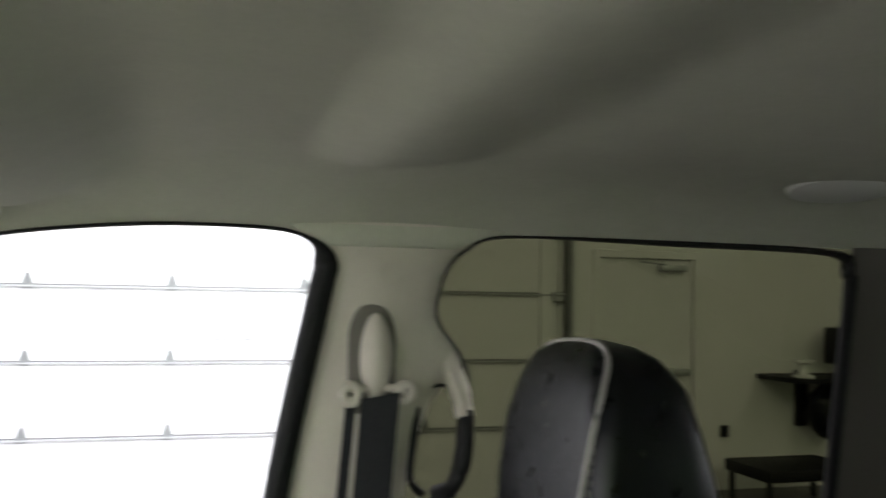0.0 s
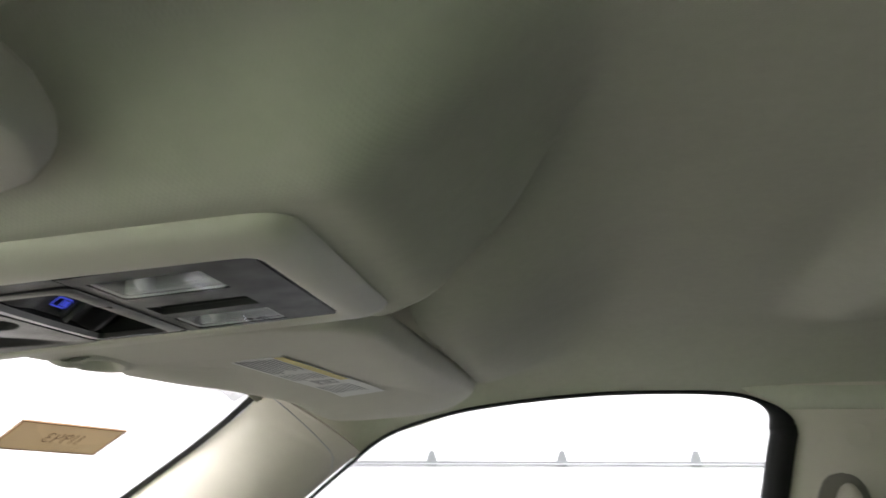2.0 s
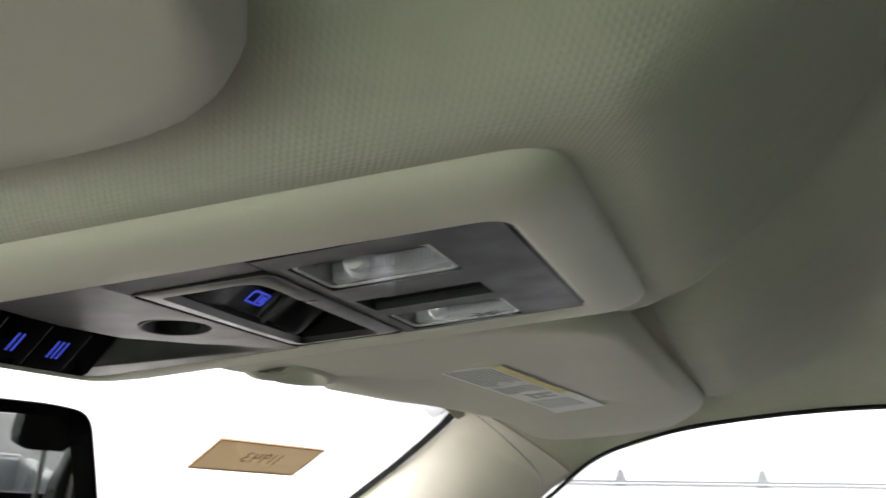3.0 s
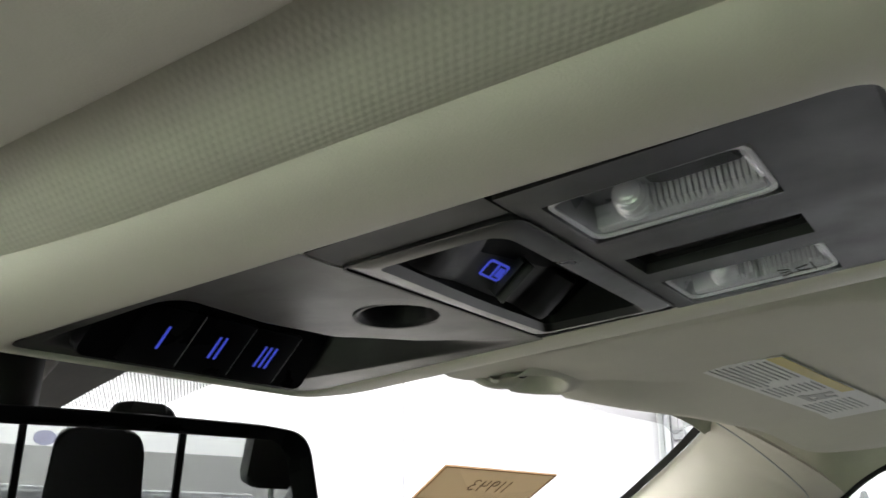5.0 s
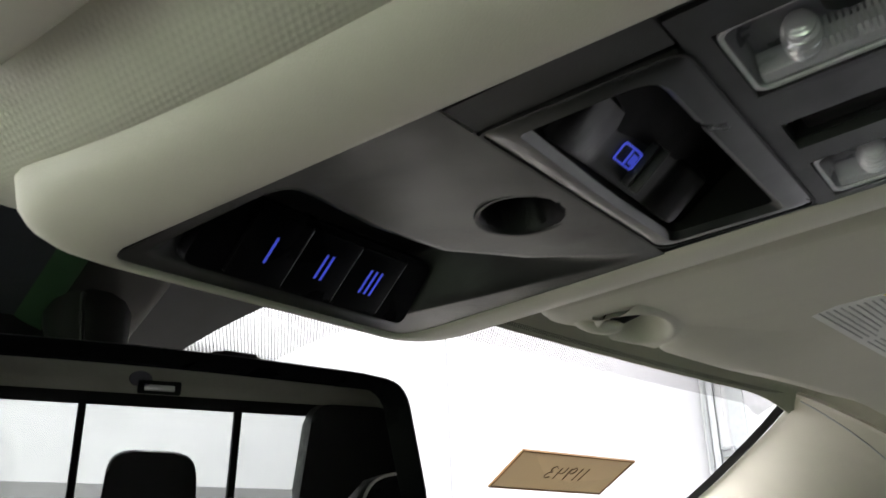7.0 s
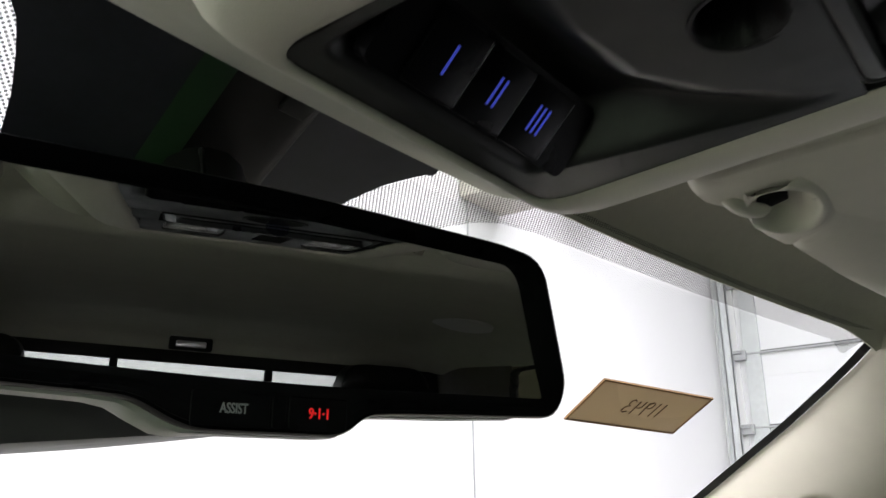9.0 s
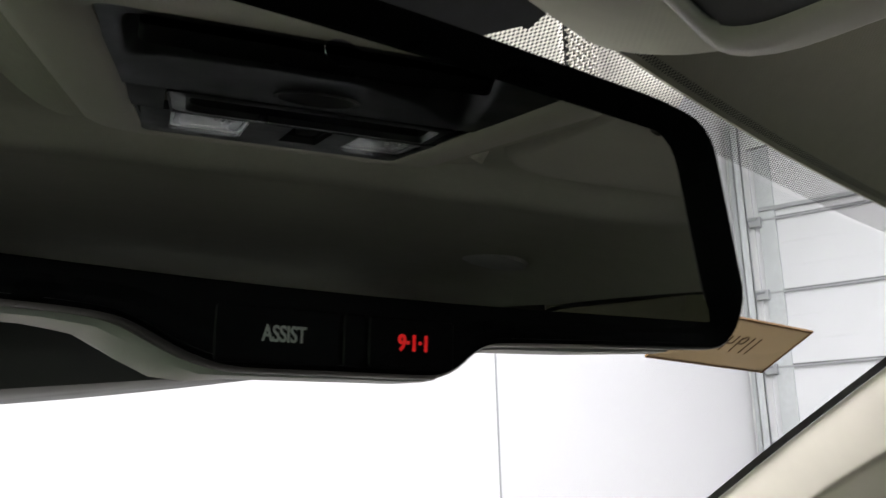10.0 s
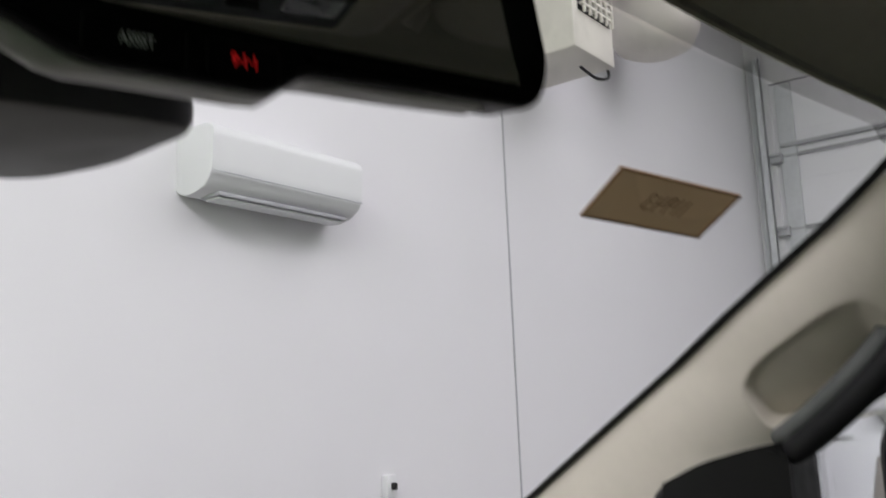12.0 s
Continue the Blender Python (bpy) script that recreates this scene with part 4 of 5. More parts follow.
win_o = rounded([(-0.0066, -0.0030), (0.0048, -0.0030), (0.0066, -0.0006), (0.0066, 0.0024), (0.0050, 0.0034), (-0.0056, 0.0034), (-0.0066, 0.0024)], 0.0008, 3)
win_i = [(x * 0.84 - 0.0002, y * 0.76) for x, y in win_o]
ring(win_o, win_i, 0, 0.0003, icon)
box(icon, -0.0006, 0.0004, -0.0028, 0.0030, 0, 0.0003)
box(icon, 0.0014, 0.0046, -0.0016, 0.0018, 0, 0.0003)
icon.transform(RK @ pose(0.0062, 0.0078, -0.0014))
part("icon", icon, BLUE, switch, "blue lit window symbol", shade=False)
bm = cube(PX0 + 0.0066, bx0 - 0.0008, yf + 0.0006, by1, 0.0, 0.004)
at_console("side_plate", bm, CHARCOAL, shade=False)

# front plate: a scooped bin lid with a round finger hole and three opener buttons
fx0, fx1, fy0, fy1 = PX0 + 0.0016, PX1 - 0.0022, by1 + 0.0006, PY1 - 0.0016
HX, HY, HR = 0.003, Yc(0.4155), 0.0125


def scoop(x, y):
    """Depth of the moulded hollow in front of the buttons, deepest at their foot."""
    edge = curve(x, [(-0.062, Yc(0.446)), (-0.02, Yc(0.450)), (0.012, Yc(0.447)), (0.040, Yc(0.430)), (0.064, Yc(0.402))])
    back = smooth((y - edge) / (0.010 + 0.9 * max(Yc(0.474) - 0.012 - edge, 0)))
    front = smooth((Yc(0.505) - y) / 0.016)
    left = smooth((x + 0.066) / 0.010)
    right = smooth((curve(y, [(Yc(0.40), 0.072), (Yc(0.50), 0.046)]) - x) / 0.012)
    dish = 0.0020 * smooth((y - fy0) / 0.05) * smooth((x + 0.070) / 0.02) * smooth((0.070 - x) / 0.02)
    return 0.019 * back * front * left * right + dish * (1 - back)


bm = bmesh.new()
NX, NY = 200, 160
grid = [[bm.verts.new((fx0 + (fx1 - fx0) * i / NX, fy0 + (fy1 - fy0) * j / NY, scoop(fx0 + (fx1 - fx0) * i / NX, fy0 + (fy1 - fy0) * j / NY))) for i in range(NX + 1)] for j in range(NY + 1)]
for j in range(NY):
    for i in range(NX):
        q = (grid[j][i], grid[j][i + 1], grid[j + 1][i + 1], grid[j + 1][i])
        c = sum((v.co for v in q), Vector()) / 4
        if math.hypot((c.x - HX) / 1.18, c.y - HY) > HR:
            bm.faces.new(q)
lid = at_console("bin_lid", bm, LID, label="scuffed charcoal lid with a moulded hollow")
cup = bowl([(HR + 0.0016, 0.0010), (HR + 0.0014, 0.0002), (HR + 0.0004, 0.0003), (HR - 0.0008, 0.0020), (HR - 0.0014, 0.028), (0.001, 0.029)], 32)
cup.transform(pose(HX, HY, scoop(HX, HY) - 0.0005) @ Matrix.Diagonal((1.18, 1, 1, 1)))
part("finger_hole", cup, BLACK, lid, "round finger hole")
KEY_TILT = pose(0, Yc(0.484), 0.0028, -40, 0, 0)
well = slab(rounded([(-0.060, -0.0135), (0.040, -0.0135), (0.044, 0.0125), (-0.060, 0.0125)], 0.003, 4), 0.0006, 0.006, 0.0004, 1)
well.transform(KEY_TILT)
key_base = at_console("button_base", well, GLOSS_BLACK, label="glossy black base of the opener buttons")
for k, x in enumerate((-0.034, -0.010, 0.014)):
    line = rounded([(-0.0117, -0.0115), (0.0117, -0.0115), (0.0117, 0.0115), (-0.0117, 0.0115)], 0.0012, 3)
    bm = slab(line, -0.0008, 0.0012, 0.0005, 2)
    bm.transform(KEY_TILT @ pose(x, 0, 0))
    key = part("button", bm, GLOSS_BLACK, key_base)
    for i in range(k + 1):
        mx = x + (i - k / 2) * 0.0028
        bar = cube(mx - 0.00045, mx + 0.00045, -0.0046, 0.0046, -0.0011, -0.0008)
        bar.transform(KEY_TILT)
        part("numeral_bar", bar, BLUE, key_base, "blue lit bar", shade=False)
for x in (-0.0455, -0.022, 0.002, 0.026):
    bar = cube(x - 0.00015, x + 0.00015, -0.0105, 0.0105, -0.0004, 0.0008)
    bar.transform(KEY_TILT)
    part("key_gap", bar, GREY_TEXT, key_base, shade=False)

# ---------------------------------------------------------------- sun visors


def visor_z(x, y, front=True):
    u, v = max(0, x - 0.15), max(0, y - 0.26)
    droop = 0.008 * smooth((y - 0.405) / 0.04) * (1 - smooth((x - 0.20) / 0.25))
    # the outer end hangs lower
    droop += 0.0165 * smooth((x - 0.475) / 0.125) * smooth((y - 0.235) / 0.06)
    return 1.7240 + (0.47 - y) * 0.045 - (droop if front else 0.0) - 0.27 * (u * u / (u + 0.06)) * (v * v / (v + 0.04))


def eye_r(x, y):
    """Distance from the middle of the clip's eye, 1 at its rim."""
    return math.hypot((x - 0.164 - 0.10 * (y - 0.448)) / 0.0270, (y - 0.4485) / 0.0140)


def sun_visor(s, label):
    v = thing("sun_visor", label, "sun visor")
    if s > 0:
        corners = [(0.130, 0.262), (0.630, 0.244), (0.674, 0.262), (0.666, 0.325), (0.634, 0.370), (0.598, 0.396), (0.562, 0.409), (0.526, 0.417), (0.480, 0.4345), (0.410, 0.4465),
                   (0.318, 0.4560), (0.214, 0.4630), (0.195, 0.4430), (0.147, 0.4400), (0.1355, 0.452), (0.1355, 0.4740), (0.118, 0.4760), (0.104, 0.4690)]
        line = rounded(corners, [0.055, 0.04, 0.03, 0.03, 0.03, 0.03, 0.02, 0.02, 0.02, 0.03, 0.03, 0.008, 0.012, 0.01, 0.010, 0.008, 0.008, 0.006], 7)
    else:
        corners = [(0.1345, 0.281), (0.615, 0.248), (0.678, 0.282), (0.682, 0.385), (0.585, 0.445), (0.42, 0.466), (0.235, 0.486), (0.1260, 0.490)]
        line = rounded(corners, [0.064, 0.06, 0.05, 0.06, 0.06, 0.04, 0.02, 0.02], 7)
    cx_, cy_ = 0.385, 0.365
    rows = []
    for k_, dz in ((0.02, 0.0), (0.2, 0.0), (0.4, 0.0), (0.6, 0.0), (0.66, 0.0), (0.72, 0.0), (0.78, 0.0), (0.84, 0.0), (0.90, 0.0), (0.955, 0.0004), (0.978, 0.0026), (0.992, 0.0062), (1.0, 0.0110), (0.992, 0.0155), (0.97, 0.0190), (0.93, 0.021), (0.5, 0.021), (0.02, 0.021)):
        row = []
        for x, y in line:
            edge = Vector((x - cx_, y - cy_))
            p = Vector((cx_, cy_)) + edge * k_ if k_ < 0.9 else Vector((x, y)) - edge.normalized() * (1 - k_) * 0.17
            row.append((p.x, p.y, visor_z(p.x, p.y, s > 0) + dz))
        rows.append(row)
    bm = loft(rows, True, True)
    if s < 0:
        mirrored(bm)
    else:
        # opening in the pad for the clip's eye
        for reach, cuts in ((1.8, 4), (1.5, 3)):
            near = [f for f in bm.faces if any(eye_r(p.co.x, p.co.y) < reach for p in f.verts) or eye_r(f.calc_center_median().x, f.calc_center_median().y) < reach]
            bmesh.ops.subdivide_edges(bm, edges=list({e for f in near for e in f.edges if e.calc_length() > 0.0015}), cuts=cuts, use_grid_fill=True)
        hole = []
        for f in bm.faces:
            c = f.calc_center_median()
            if eye_r(c.x, c.y) < 1.02 and c.z < visor_z(c.x, c.y) + 0.016:
                hole.append(f)
        bmesh.ops.delete(bm, geom=hole, context="FACES")
    part("pad", bm, VISOR, v)
    if s < 0:
        return v
    # clip pocket at the inner front corner: a dished eye with a finger across it
    rows = []
    for i in range(41):
        x = 0.135 + 0.084 * i / 40
        row = []
        lip = curve(x, [(0.135, 0.456), (0.149, 0.460), (0.174, 0.4645), (0.197, 0.4650), (0.219, 0.4615)])
        for j in range(25):
            y = 0.430 + (lip - 0.430) * j / 24
            r = eye_r(x, y)
            dip = 0.0130 * smooth((1 - r) / 0.60) - 0.0024 * math.exp(-((r - 1.10) / 0.20) ** 2)
            rim = smooth((2.0 - r) / 0.6)
            row.append((x, y, visor_z(x, y) + dip + 0.0016 * (1 - rim)))
        row += [(x, lip + 0.0016, visor_z(x, lip) + 0.0022), (x, lip + 0.0018, visor_z(x, lip) + 0.006), (x, lip, visor_z(x, lip) + 0.014)]
        rows.append(row)
    eye = loft(rows, False)
    zb = visor_z(0.14, 0.455)
    path = bezier([(0.1340, 0.4640, zb + 0.006), (0.1400, 0.4640, zb + 0.0010), (0.1510, 0.4620, zb - 0.0004), (0.1620, 0.4585, zb + 0.0006), (0.1690, 0.4560, zb + 0.005)], 6)
    finger = tube(path, [0.0018 + 0.0026 * math.sin(math.pi * min(1, 0.12 + 0.80 * i / 24)) ** 0.7 for i in range(25)], 16, flat=0.8)
    # black plug painted in for the shade under the eye's upper lip
    hole = tube([(0.1600, 0.4620, zb + 0.0060), (0.1640, 0.4550, zb + 0.0060), (0.1665, 0.4470, zb + 0.0065)], [0.002, 0.0050, 0.002], 12, flat=0.9)
    for name, b, m in (("clip_pocket", eye, VISOR), ("clip_finger", finger, VISOR), ("clip_shade", hole, RUBBER)):
        part(name, b, m, v)
    return v


visor_r = sun_visor(1, "beige vinyl sun visor with a warning label, folded up")
sun_visor(-1, "plain beige vinyl sun visor, folded up")
# warning label on the passenger visor
ex = Vector((math.cos(radians(-4.5)), math.sin(radians(-4.5)), 0))
ey = Vector((-ex.y, ex.x, 0))
mid = Vector((0.366, 0.356, 0))


def on_visor(x0, x1, y0, y1, lift):
    """A thin printed patch that follows the visor's underside."""
    x0, x1, y0, y1 = x0 * 0.914, x1 * 0.914, y0 * 0.82, y1 * 0.82
    rows = []
    for i in range(9):
        x = x0 + (x1 - x0) * i / 8
        row = []
        for y, t in ((y0, 0), (y1, 0), (y1, 0.0004), (y0, 0.0004)):
            p = mid + ex * x + ey * y
            row.append((p.x, p.y, visor_z(p.x, p.y) - lift - 0.0004 + t))
        rows.append(row)
    return loft(rows, True, True)


label_ob = part("warning_label", on_visor(-0.145, 0.145, -0.027, 0.027, 0.0006), PAPER, visor_r, "white printed warning label", shade=False)
part("label_header", on_visor(-0.145, 0.02, -0.0268, -0.0175, 0.0011), YELLOW, label_ob, "yellow heading strip", shade=False)
rnd = random.Random(4)
for col, (x0, x1) in enumerate(((-0.138, -0.052), (-0.045, 0.0), (0.052, 0.138))):
    for i in range(9):
        y = -0.0140 + i * 0.0044
        part("text_bar", on_visor(x0, x0 + (x1 - x0) * rnd.uniform(0.72, 1.0), y, y + 0.0009, 0.0011), PRINT, label_ob, shade=False)
for k, (x0, x1, y0, y1) in enumerate(((0.006, 0.040, 0.008, 0.012), (0.010, 0.018, -0.012, 0.008), (0.018, 0.034, -0.004, 0.003), (0.030, 0.037, -0.010, 0.006))):
    part("pictogram", on_visor(x0, x1, y0, y1, 0.0011), PRINT, label_ob, shade=False)

# ---------------------------------------------------------------- inside mirror
MN = Vector((-0.2961, -0.9524, -0.0721)).normalized()
MX = Vector((0, 0, 1)).cross(MN).normalized()
MY = MN.cross(MX).normalized()
MO = Vector((0.0027, 0.5644, 1.6256)) - MX * 0.0195 - MY * 0.0080
MM = Matrix(((MX.x, MY.x, MN.x, MO.x), (MX.y, MY.y, MN.y, MO.y), (MX.z, MY.z, MN.z, MO.z), (0, 0, 0, 1)))
mirror = thing("rear_view_mirror", "black-framed rear-view mirror with lit assist buttons", "rear-view mirror", m=MM)
HALF = 0.1300
line = [(-HALF, 0.0125), (-0.050, 0.0098), (-0.041, 0.0090), (-0.024, 0.0008), (0.030, 0.0008), (0.0395, 0.0085), (0.049, 0.0092), (HALF, 0.0125), (HALF - 0.0050, 0.031), (HALF - 0.0160, 0.0738), (HALF - 0.036, 0.0768), (0.0, 0.0792), (-HALF + 0.036, 0.0768), (-HALF + 0.016, 0.0738), (-HALF + 0.0050, 0.031)]
rads = [0.012, 0.010, 0.006, 0.008, 0.006, 0.005, 0.008, 0.014, 0.018, 0.011, 0.012, 0.05, 0.012, 0.011, 0.018]
frame_line = rounded(line, rads, 5)
glass_line = rounded([(-HALF + 0.010, 0.0195), (0.0, 0.0165), (HALF - 0.010, 0.0195), (HALF - 0.0105, 0.030), (HALF - 0.0200, 0.0672), (HALF - 0.030, 0.0702), (0.0, 0.0722), (-HALF + 0.030, 0.0702), (-HALF + 0.0200, 0.0672), (-HALF + 0.0105, 0.030)], [0.006, 0.05, 0.004, 0.006, 0.006, 0.006, 0.05, 0.006, 0.006, 0.006], 5)


def shrink(pts, kx, ky, c=(0, 0.044)):
    return [(c[0] + (x - c[0]) * kx, c[1] + (y - c[1]) * ky) for x, y in pts]


def proud(y):
    return 0.0078 * smooth((y - 0.0095) / 0.020)


bm = loft([[(x, y, proud(y) - 0.0035) for x, y in frame_line], [(x, y, -0.020) for x, y in shrink(frame_line, 0.985, 0.96)], [(x, y, -0.036) for x, y in shrink(frame_line, 0.86, 0.72)]])
bm.verts.ensure_lookup_table()
bm.faces.new(bm.verts[-len(frame_line):])
part("housing", bm, BLACK, mirror, "matt black housing")
rim_rows = [[(x, y, proud(y) - 0.0034) for x, y in frame_line], [(x, y, proud(y) - 0.0012) for x, y in shrink(frame_line, 0.997, 0.994)], [(x, y, proud(y)) for x, y in shrink(frame_line, 0.988, 0.978)], [(x, y, proud(y) - 0.0006) for x, y in shrink(frame_line, 0.976, 0.958)], [(x, y, 0.0006 + 0.25 * proud(y)) for x, y in shrink(frame_line, 0.93, 0.88)], [(x, y, 0.0003) for x, y in shrink(frame_line, 0.90, 0.84)]]
part("face_frame", loft(rim_rows), GLOSS_BLACK, mirror, "black rounded rim")
bm = slab(shrink(frame_line, 0.975, 0.95), -0.0045, 0.0003)
part("face_plate", bm, GLOSS_BLACK, mirror)
part("mirror_glass", slab(glass_line, 0.0005, 0.0012), MIRROR, mirror, "dark self-dimming mirror glass", shade=False)
eye = lathe([(0.0001, 0.0012), (0.0042, 0.0012), (0.0042, 0.0015), (0.0001, 0.0015)], 24)
eye.transform(pose(0.0, 0.0672, 0) @ Matrix.Diagonal((1, 0.68, 1, 1)))
part("light_sensor", eye, material("sensor_lilac", (0.20, 0.20, 0.26), 0.02, 1.0, vary=0.02), mirror, "lilac light sensor spot")
# lower edge of the black housing; the light grazing it is painted pale grey
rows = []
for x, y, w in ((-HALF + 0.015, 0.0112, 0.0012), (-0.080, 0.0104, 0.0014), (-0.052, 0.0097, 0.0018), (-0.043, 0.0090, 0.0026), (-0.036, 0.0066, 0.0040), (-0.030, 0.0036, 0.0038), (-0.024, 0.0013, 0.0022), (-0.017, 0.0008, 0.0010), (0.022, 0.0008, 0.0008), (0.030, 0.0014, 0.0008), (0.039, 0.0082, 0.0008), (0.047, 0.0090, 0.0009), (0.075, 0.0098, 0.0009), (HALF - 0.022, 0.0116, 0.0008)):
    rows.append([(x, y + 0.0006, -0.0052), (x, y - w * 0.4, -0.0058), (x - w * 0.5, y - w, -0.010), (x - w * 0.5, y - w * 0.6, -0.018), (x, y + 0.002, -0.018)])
part("lower_lip", loft(rows, True, True), material("lit_lip_grey", (0.36, 0.36, 0.35), 0.45, vary=0.2, scale=60), mirror, "lower lip of the housing, its grazing light painted grey")
for x0, x1 in ((-0.0240, 0.0020), (0.0028, 0.0078), (0.0086, 0.0300)):
    b = slab(rounded([(x0, 0.0026), (x1, 0.0026), (x1, 0.0132), (x0, 0.0132)], 0.0012, 3), 0.0004, 0.0011, 0.0003, 1)
    part("key", b, GLOSS_BLACK, mirror)
words("assist_legend", "ASSIST", 0.0044, GREY_TEXT, mirror, MM @ pose(-0.0102, 0.0081, 0.0012) @ Matrix.Diagonal((0.72, 1, 1, 1)), "grey ASSIST lettering", bold=0.00006)
words("call_legend", "9·1·1", 0.0047, RED, mirror, MM @ pose(0.0195, 0.0080, 0.0012) @ Matrix.Diagonal((0.84, 1, 1, 1)), "red lit 9-1-1 lettering", bold=0.00012)
bm = slab(rounded([(0.030, 0.062), (0.067, 0.062), (0.062, 0.0838), (0.036, 0.0848)], [0.003, 0.003, 0.006, 0.006], 5), -0.034, -0.022, 0.004, 3)
part("rear_cap", bm, BLACK, mirror)
part("cable", tube(bezier([(-0.012, 0.076, -0.03), (-0.013, 0.096, -0.036), (-0.009, 0.106, -0.05), (-0.004, 0.098, -0.06)], 6), 0.0011, 6), BLACK, mirror, "thin black wire")
# mount: arm to the glass, cover, and the sensor pod behind
ball = MM @ Vector((-0.005, 0.052, -0.034))
foot = Vector((0.0, 0.628, glass_z(0, 0.628) - 0.012))
part("arm", tube([MM.inverted() @ p for p in (ball, ball.lerp(foot, 0.5), foot)], [0.016, 0.014, 0.018], 14), BLACK, mirror, "black swivel arm")
# the cover's cross-section from the driver's side: sloped flank, flat underside, rounded flank
rows, flank = [], []
for i in range(9):
    y = 0.566 + 0.110 * i / 8
    w, f = 0.0255 + 0.155 * (y - 0.59), -0.021 + 0.18 * (y - 0.584)
    line = [(w, 0.0), (w - 0.0015, -0.0018), (w - 0.004, -0.0030), (w - 0.008, -0.0038), (w - 0.015, -0.0042), (0.5 * (w + f), -0.0044), (f + 0.005, -0.0044), (f, -0.0042)]
    rows.append([MM.inverted() @ Vector((x, y, glass_z(x, y) - 0.003 + z)) for x, z in line])
    line = [(f + 0.0002, -0.0041), (f - 0.003, -0.0036), (f - 0.006, -0.0028), (f - 0.009, -0.0018), (f - 0.0115, -0.0008), (f - 0.013, 0.0)]
    flank.append([MM.inverted() @ Vector((x, y, glass_z(x, y) - 0.003 + z)) for x, z in line])
part("mount_cover", loft(rows, False), COVER, mirror, "black moulded mount cover")
# the flank is black; the green light it mirrors is painted in
part("cover_side", loft(flank, False), GREEN, mirror, "black cover flank with its green reflection painted on")
clip = slab(rounded([(0.004, 0.582), (0.018, 0.582), (0.018, 0.590), (0.004, 0.590)], 0.001, 2), -0.0095, -0.0070, 0.0006, 1)
for v in clip.verts:
    v.co.z += glass_z(v.co.x, v.co.y)
clip.transform(MM.inverted())
part("cover_clip", clip, CHARCOAL, mirror, "small grey retaining clip")
# camera and rain sensor housing on the glass in front of the mirror
pod = thing("sensor_housing", "black rounded camera housing on the windshield", "sensor housing", m=pose(-0.045, 0.665, 1.6475, 0, -6.3, 0))
outline = [(-0.085, -0.045), (0.076, -0.045), (0.080, 0.02), (0.066, 0.06), (-0.075, 0.06), (-0.085, 0.02)]
o = rounded(outline, 0.016, 6)


def scaled(k):
    return [(x * (1 - (1 - k) * 0.5), y * k) for x, y in o]


rows = [[(x, y, z) for x, y in scaled(k)] for k, z in ((0.9, 0.030), (1.0, 0.020), (1.0, -0.012))]
part("shell", loft(rows, True, True), BLACK, pod)
# bounced light on the curved underside, painted as a grey lower half
rows = [[(x, y, z) for x, y in scaled(k)] for k, z in ((1.0, -0.0122), (1.0, -0.021), (0.985, -0.0262), (0.95, -0.0288), (0.88, -0.0297))]
part("underside", loft(rows, True, True), material("pod_lit_grey", (0.07, 0.07, 0.069), 0.5, vary=0.15), pod, "curved underside, grey for the light it catches")
neck = slab(rounded([(-0.05, -0.02), (0.05, -0.02), (0.05, 0.05), (-0.05, 0.05)], 0.01, 3), 0.02, 0.077, 0.003, 1)
part("neck", neck, BLACK, pod)

# ---------------------------------------------------------------- card on the windshield
p1, p2, p3, p4 = Vector((0.428, 0.697, 1.669)), Vector((0.408, 0.650, 1.693)), Vector((0.542, 0.616, 1.688)), Vector((0.556, 0.659, 1.664))
mid = (p1 + p2 + p3 + p4) / 4
u = ((p3 - p2) + (p4 - p1)).normalized()
v = ((p2 - p1) + (p3 - p4))
v = (v - u * v.dot(u)).normalized()
w = u.cross(v)
KM = Matrix(((u.x, v.x, w.x, mid.x), (u.y, v.y, w.y, mid.y), (u.z, v.z, w.z, mid.z), (0, 0, 0, 1)))
card = thing("paper_card", "tan kraft paper card with handwritten figures on the glass", "card", m=KM)
sgn = 1 if w.y < 0 else -1  # the face turned into the cab
skew = Matrix(((1, -0.12, 0, 0), (0, 1, 0, 0), (0, 0, 1, 0), (0, 0, 0, 1)))
bm = cube(-0.0690, 0.0690, -0.0275, 0.0275, -0.0004, 0.0004)
bm.transform(skew)
part("sheet", bm, KRAFT, card, shade=False)
bm = ring([(-0.0692, -0.0277), (0.0692, -0.0277), (0.0692, 0.0277), (-0.0692, 0.0277)], [(-0.0672, -0.0257), (0.0672, -0.0257), (0.0672, 0.0257), (-0.0672, 0.0257)], -0.0008, 0.0008)
bm.transform(skew)
part("torn_edge", bm, KRAFT_EDGE, card, "darker brown border", shade=False)
STROKES = [[(0.10, 1.0), (0.0, 0.0)], [(0.52, 1.0), (0.42, 0.0)],
           [(1.18, 0.80), (1.00, 0.98), (0.84, 0.88), (0.82, 0.62), (0.98, 0.52), (1.14, 0.66), (1.20, 0.92), (1.14, 0.45), (1.04, 0.0)],
           [(1.50, 0.98), (1.44, 0.52), (1.58, 0.46), (1.86, 0.50)], [(1.84, 0.92), (1.72, 0.0)],
           [(2.10, 0.86), (2.26, 0.98), (2.40, 0.86), (2.34, 0.62), (2.18, 0.54), (2.36, 0.46), (2.42, 0.22), (2.26, 0.04), (2.04, 0.14)]]
ink = bmesh.new()
for stroke in STROKES:
    curved = len(stroke) > 4
    pts = [((1.22 - a) * 0.0185 + 0.002, (b - 0.5) * 0.0185 + 0.001, sgn * 0.0006) for a, b in stroke]
    tube(bezier(pts, 4) if curved else pts, 0.00060, 5, ink)
part("handwriting", ink, INK, card, "thin handwritten brown figures seen reversed")


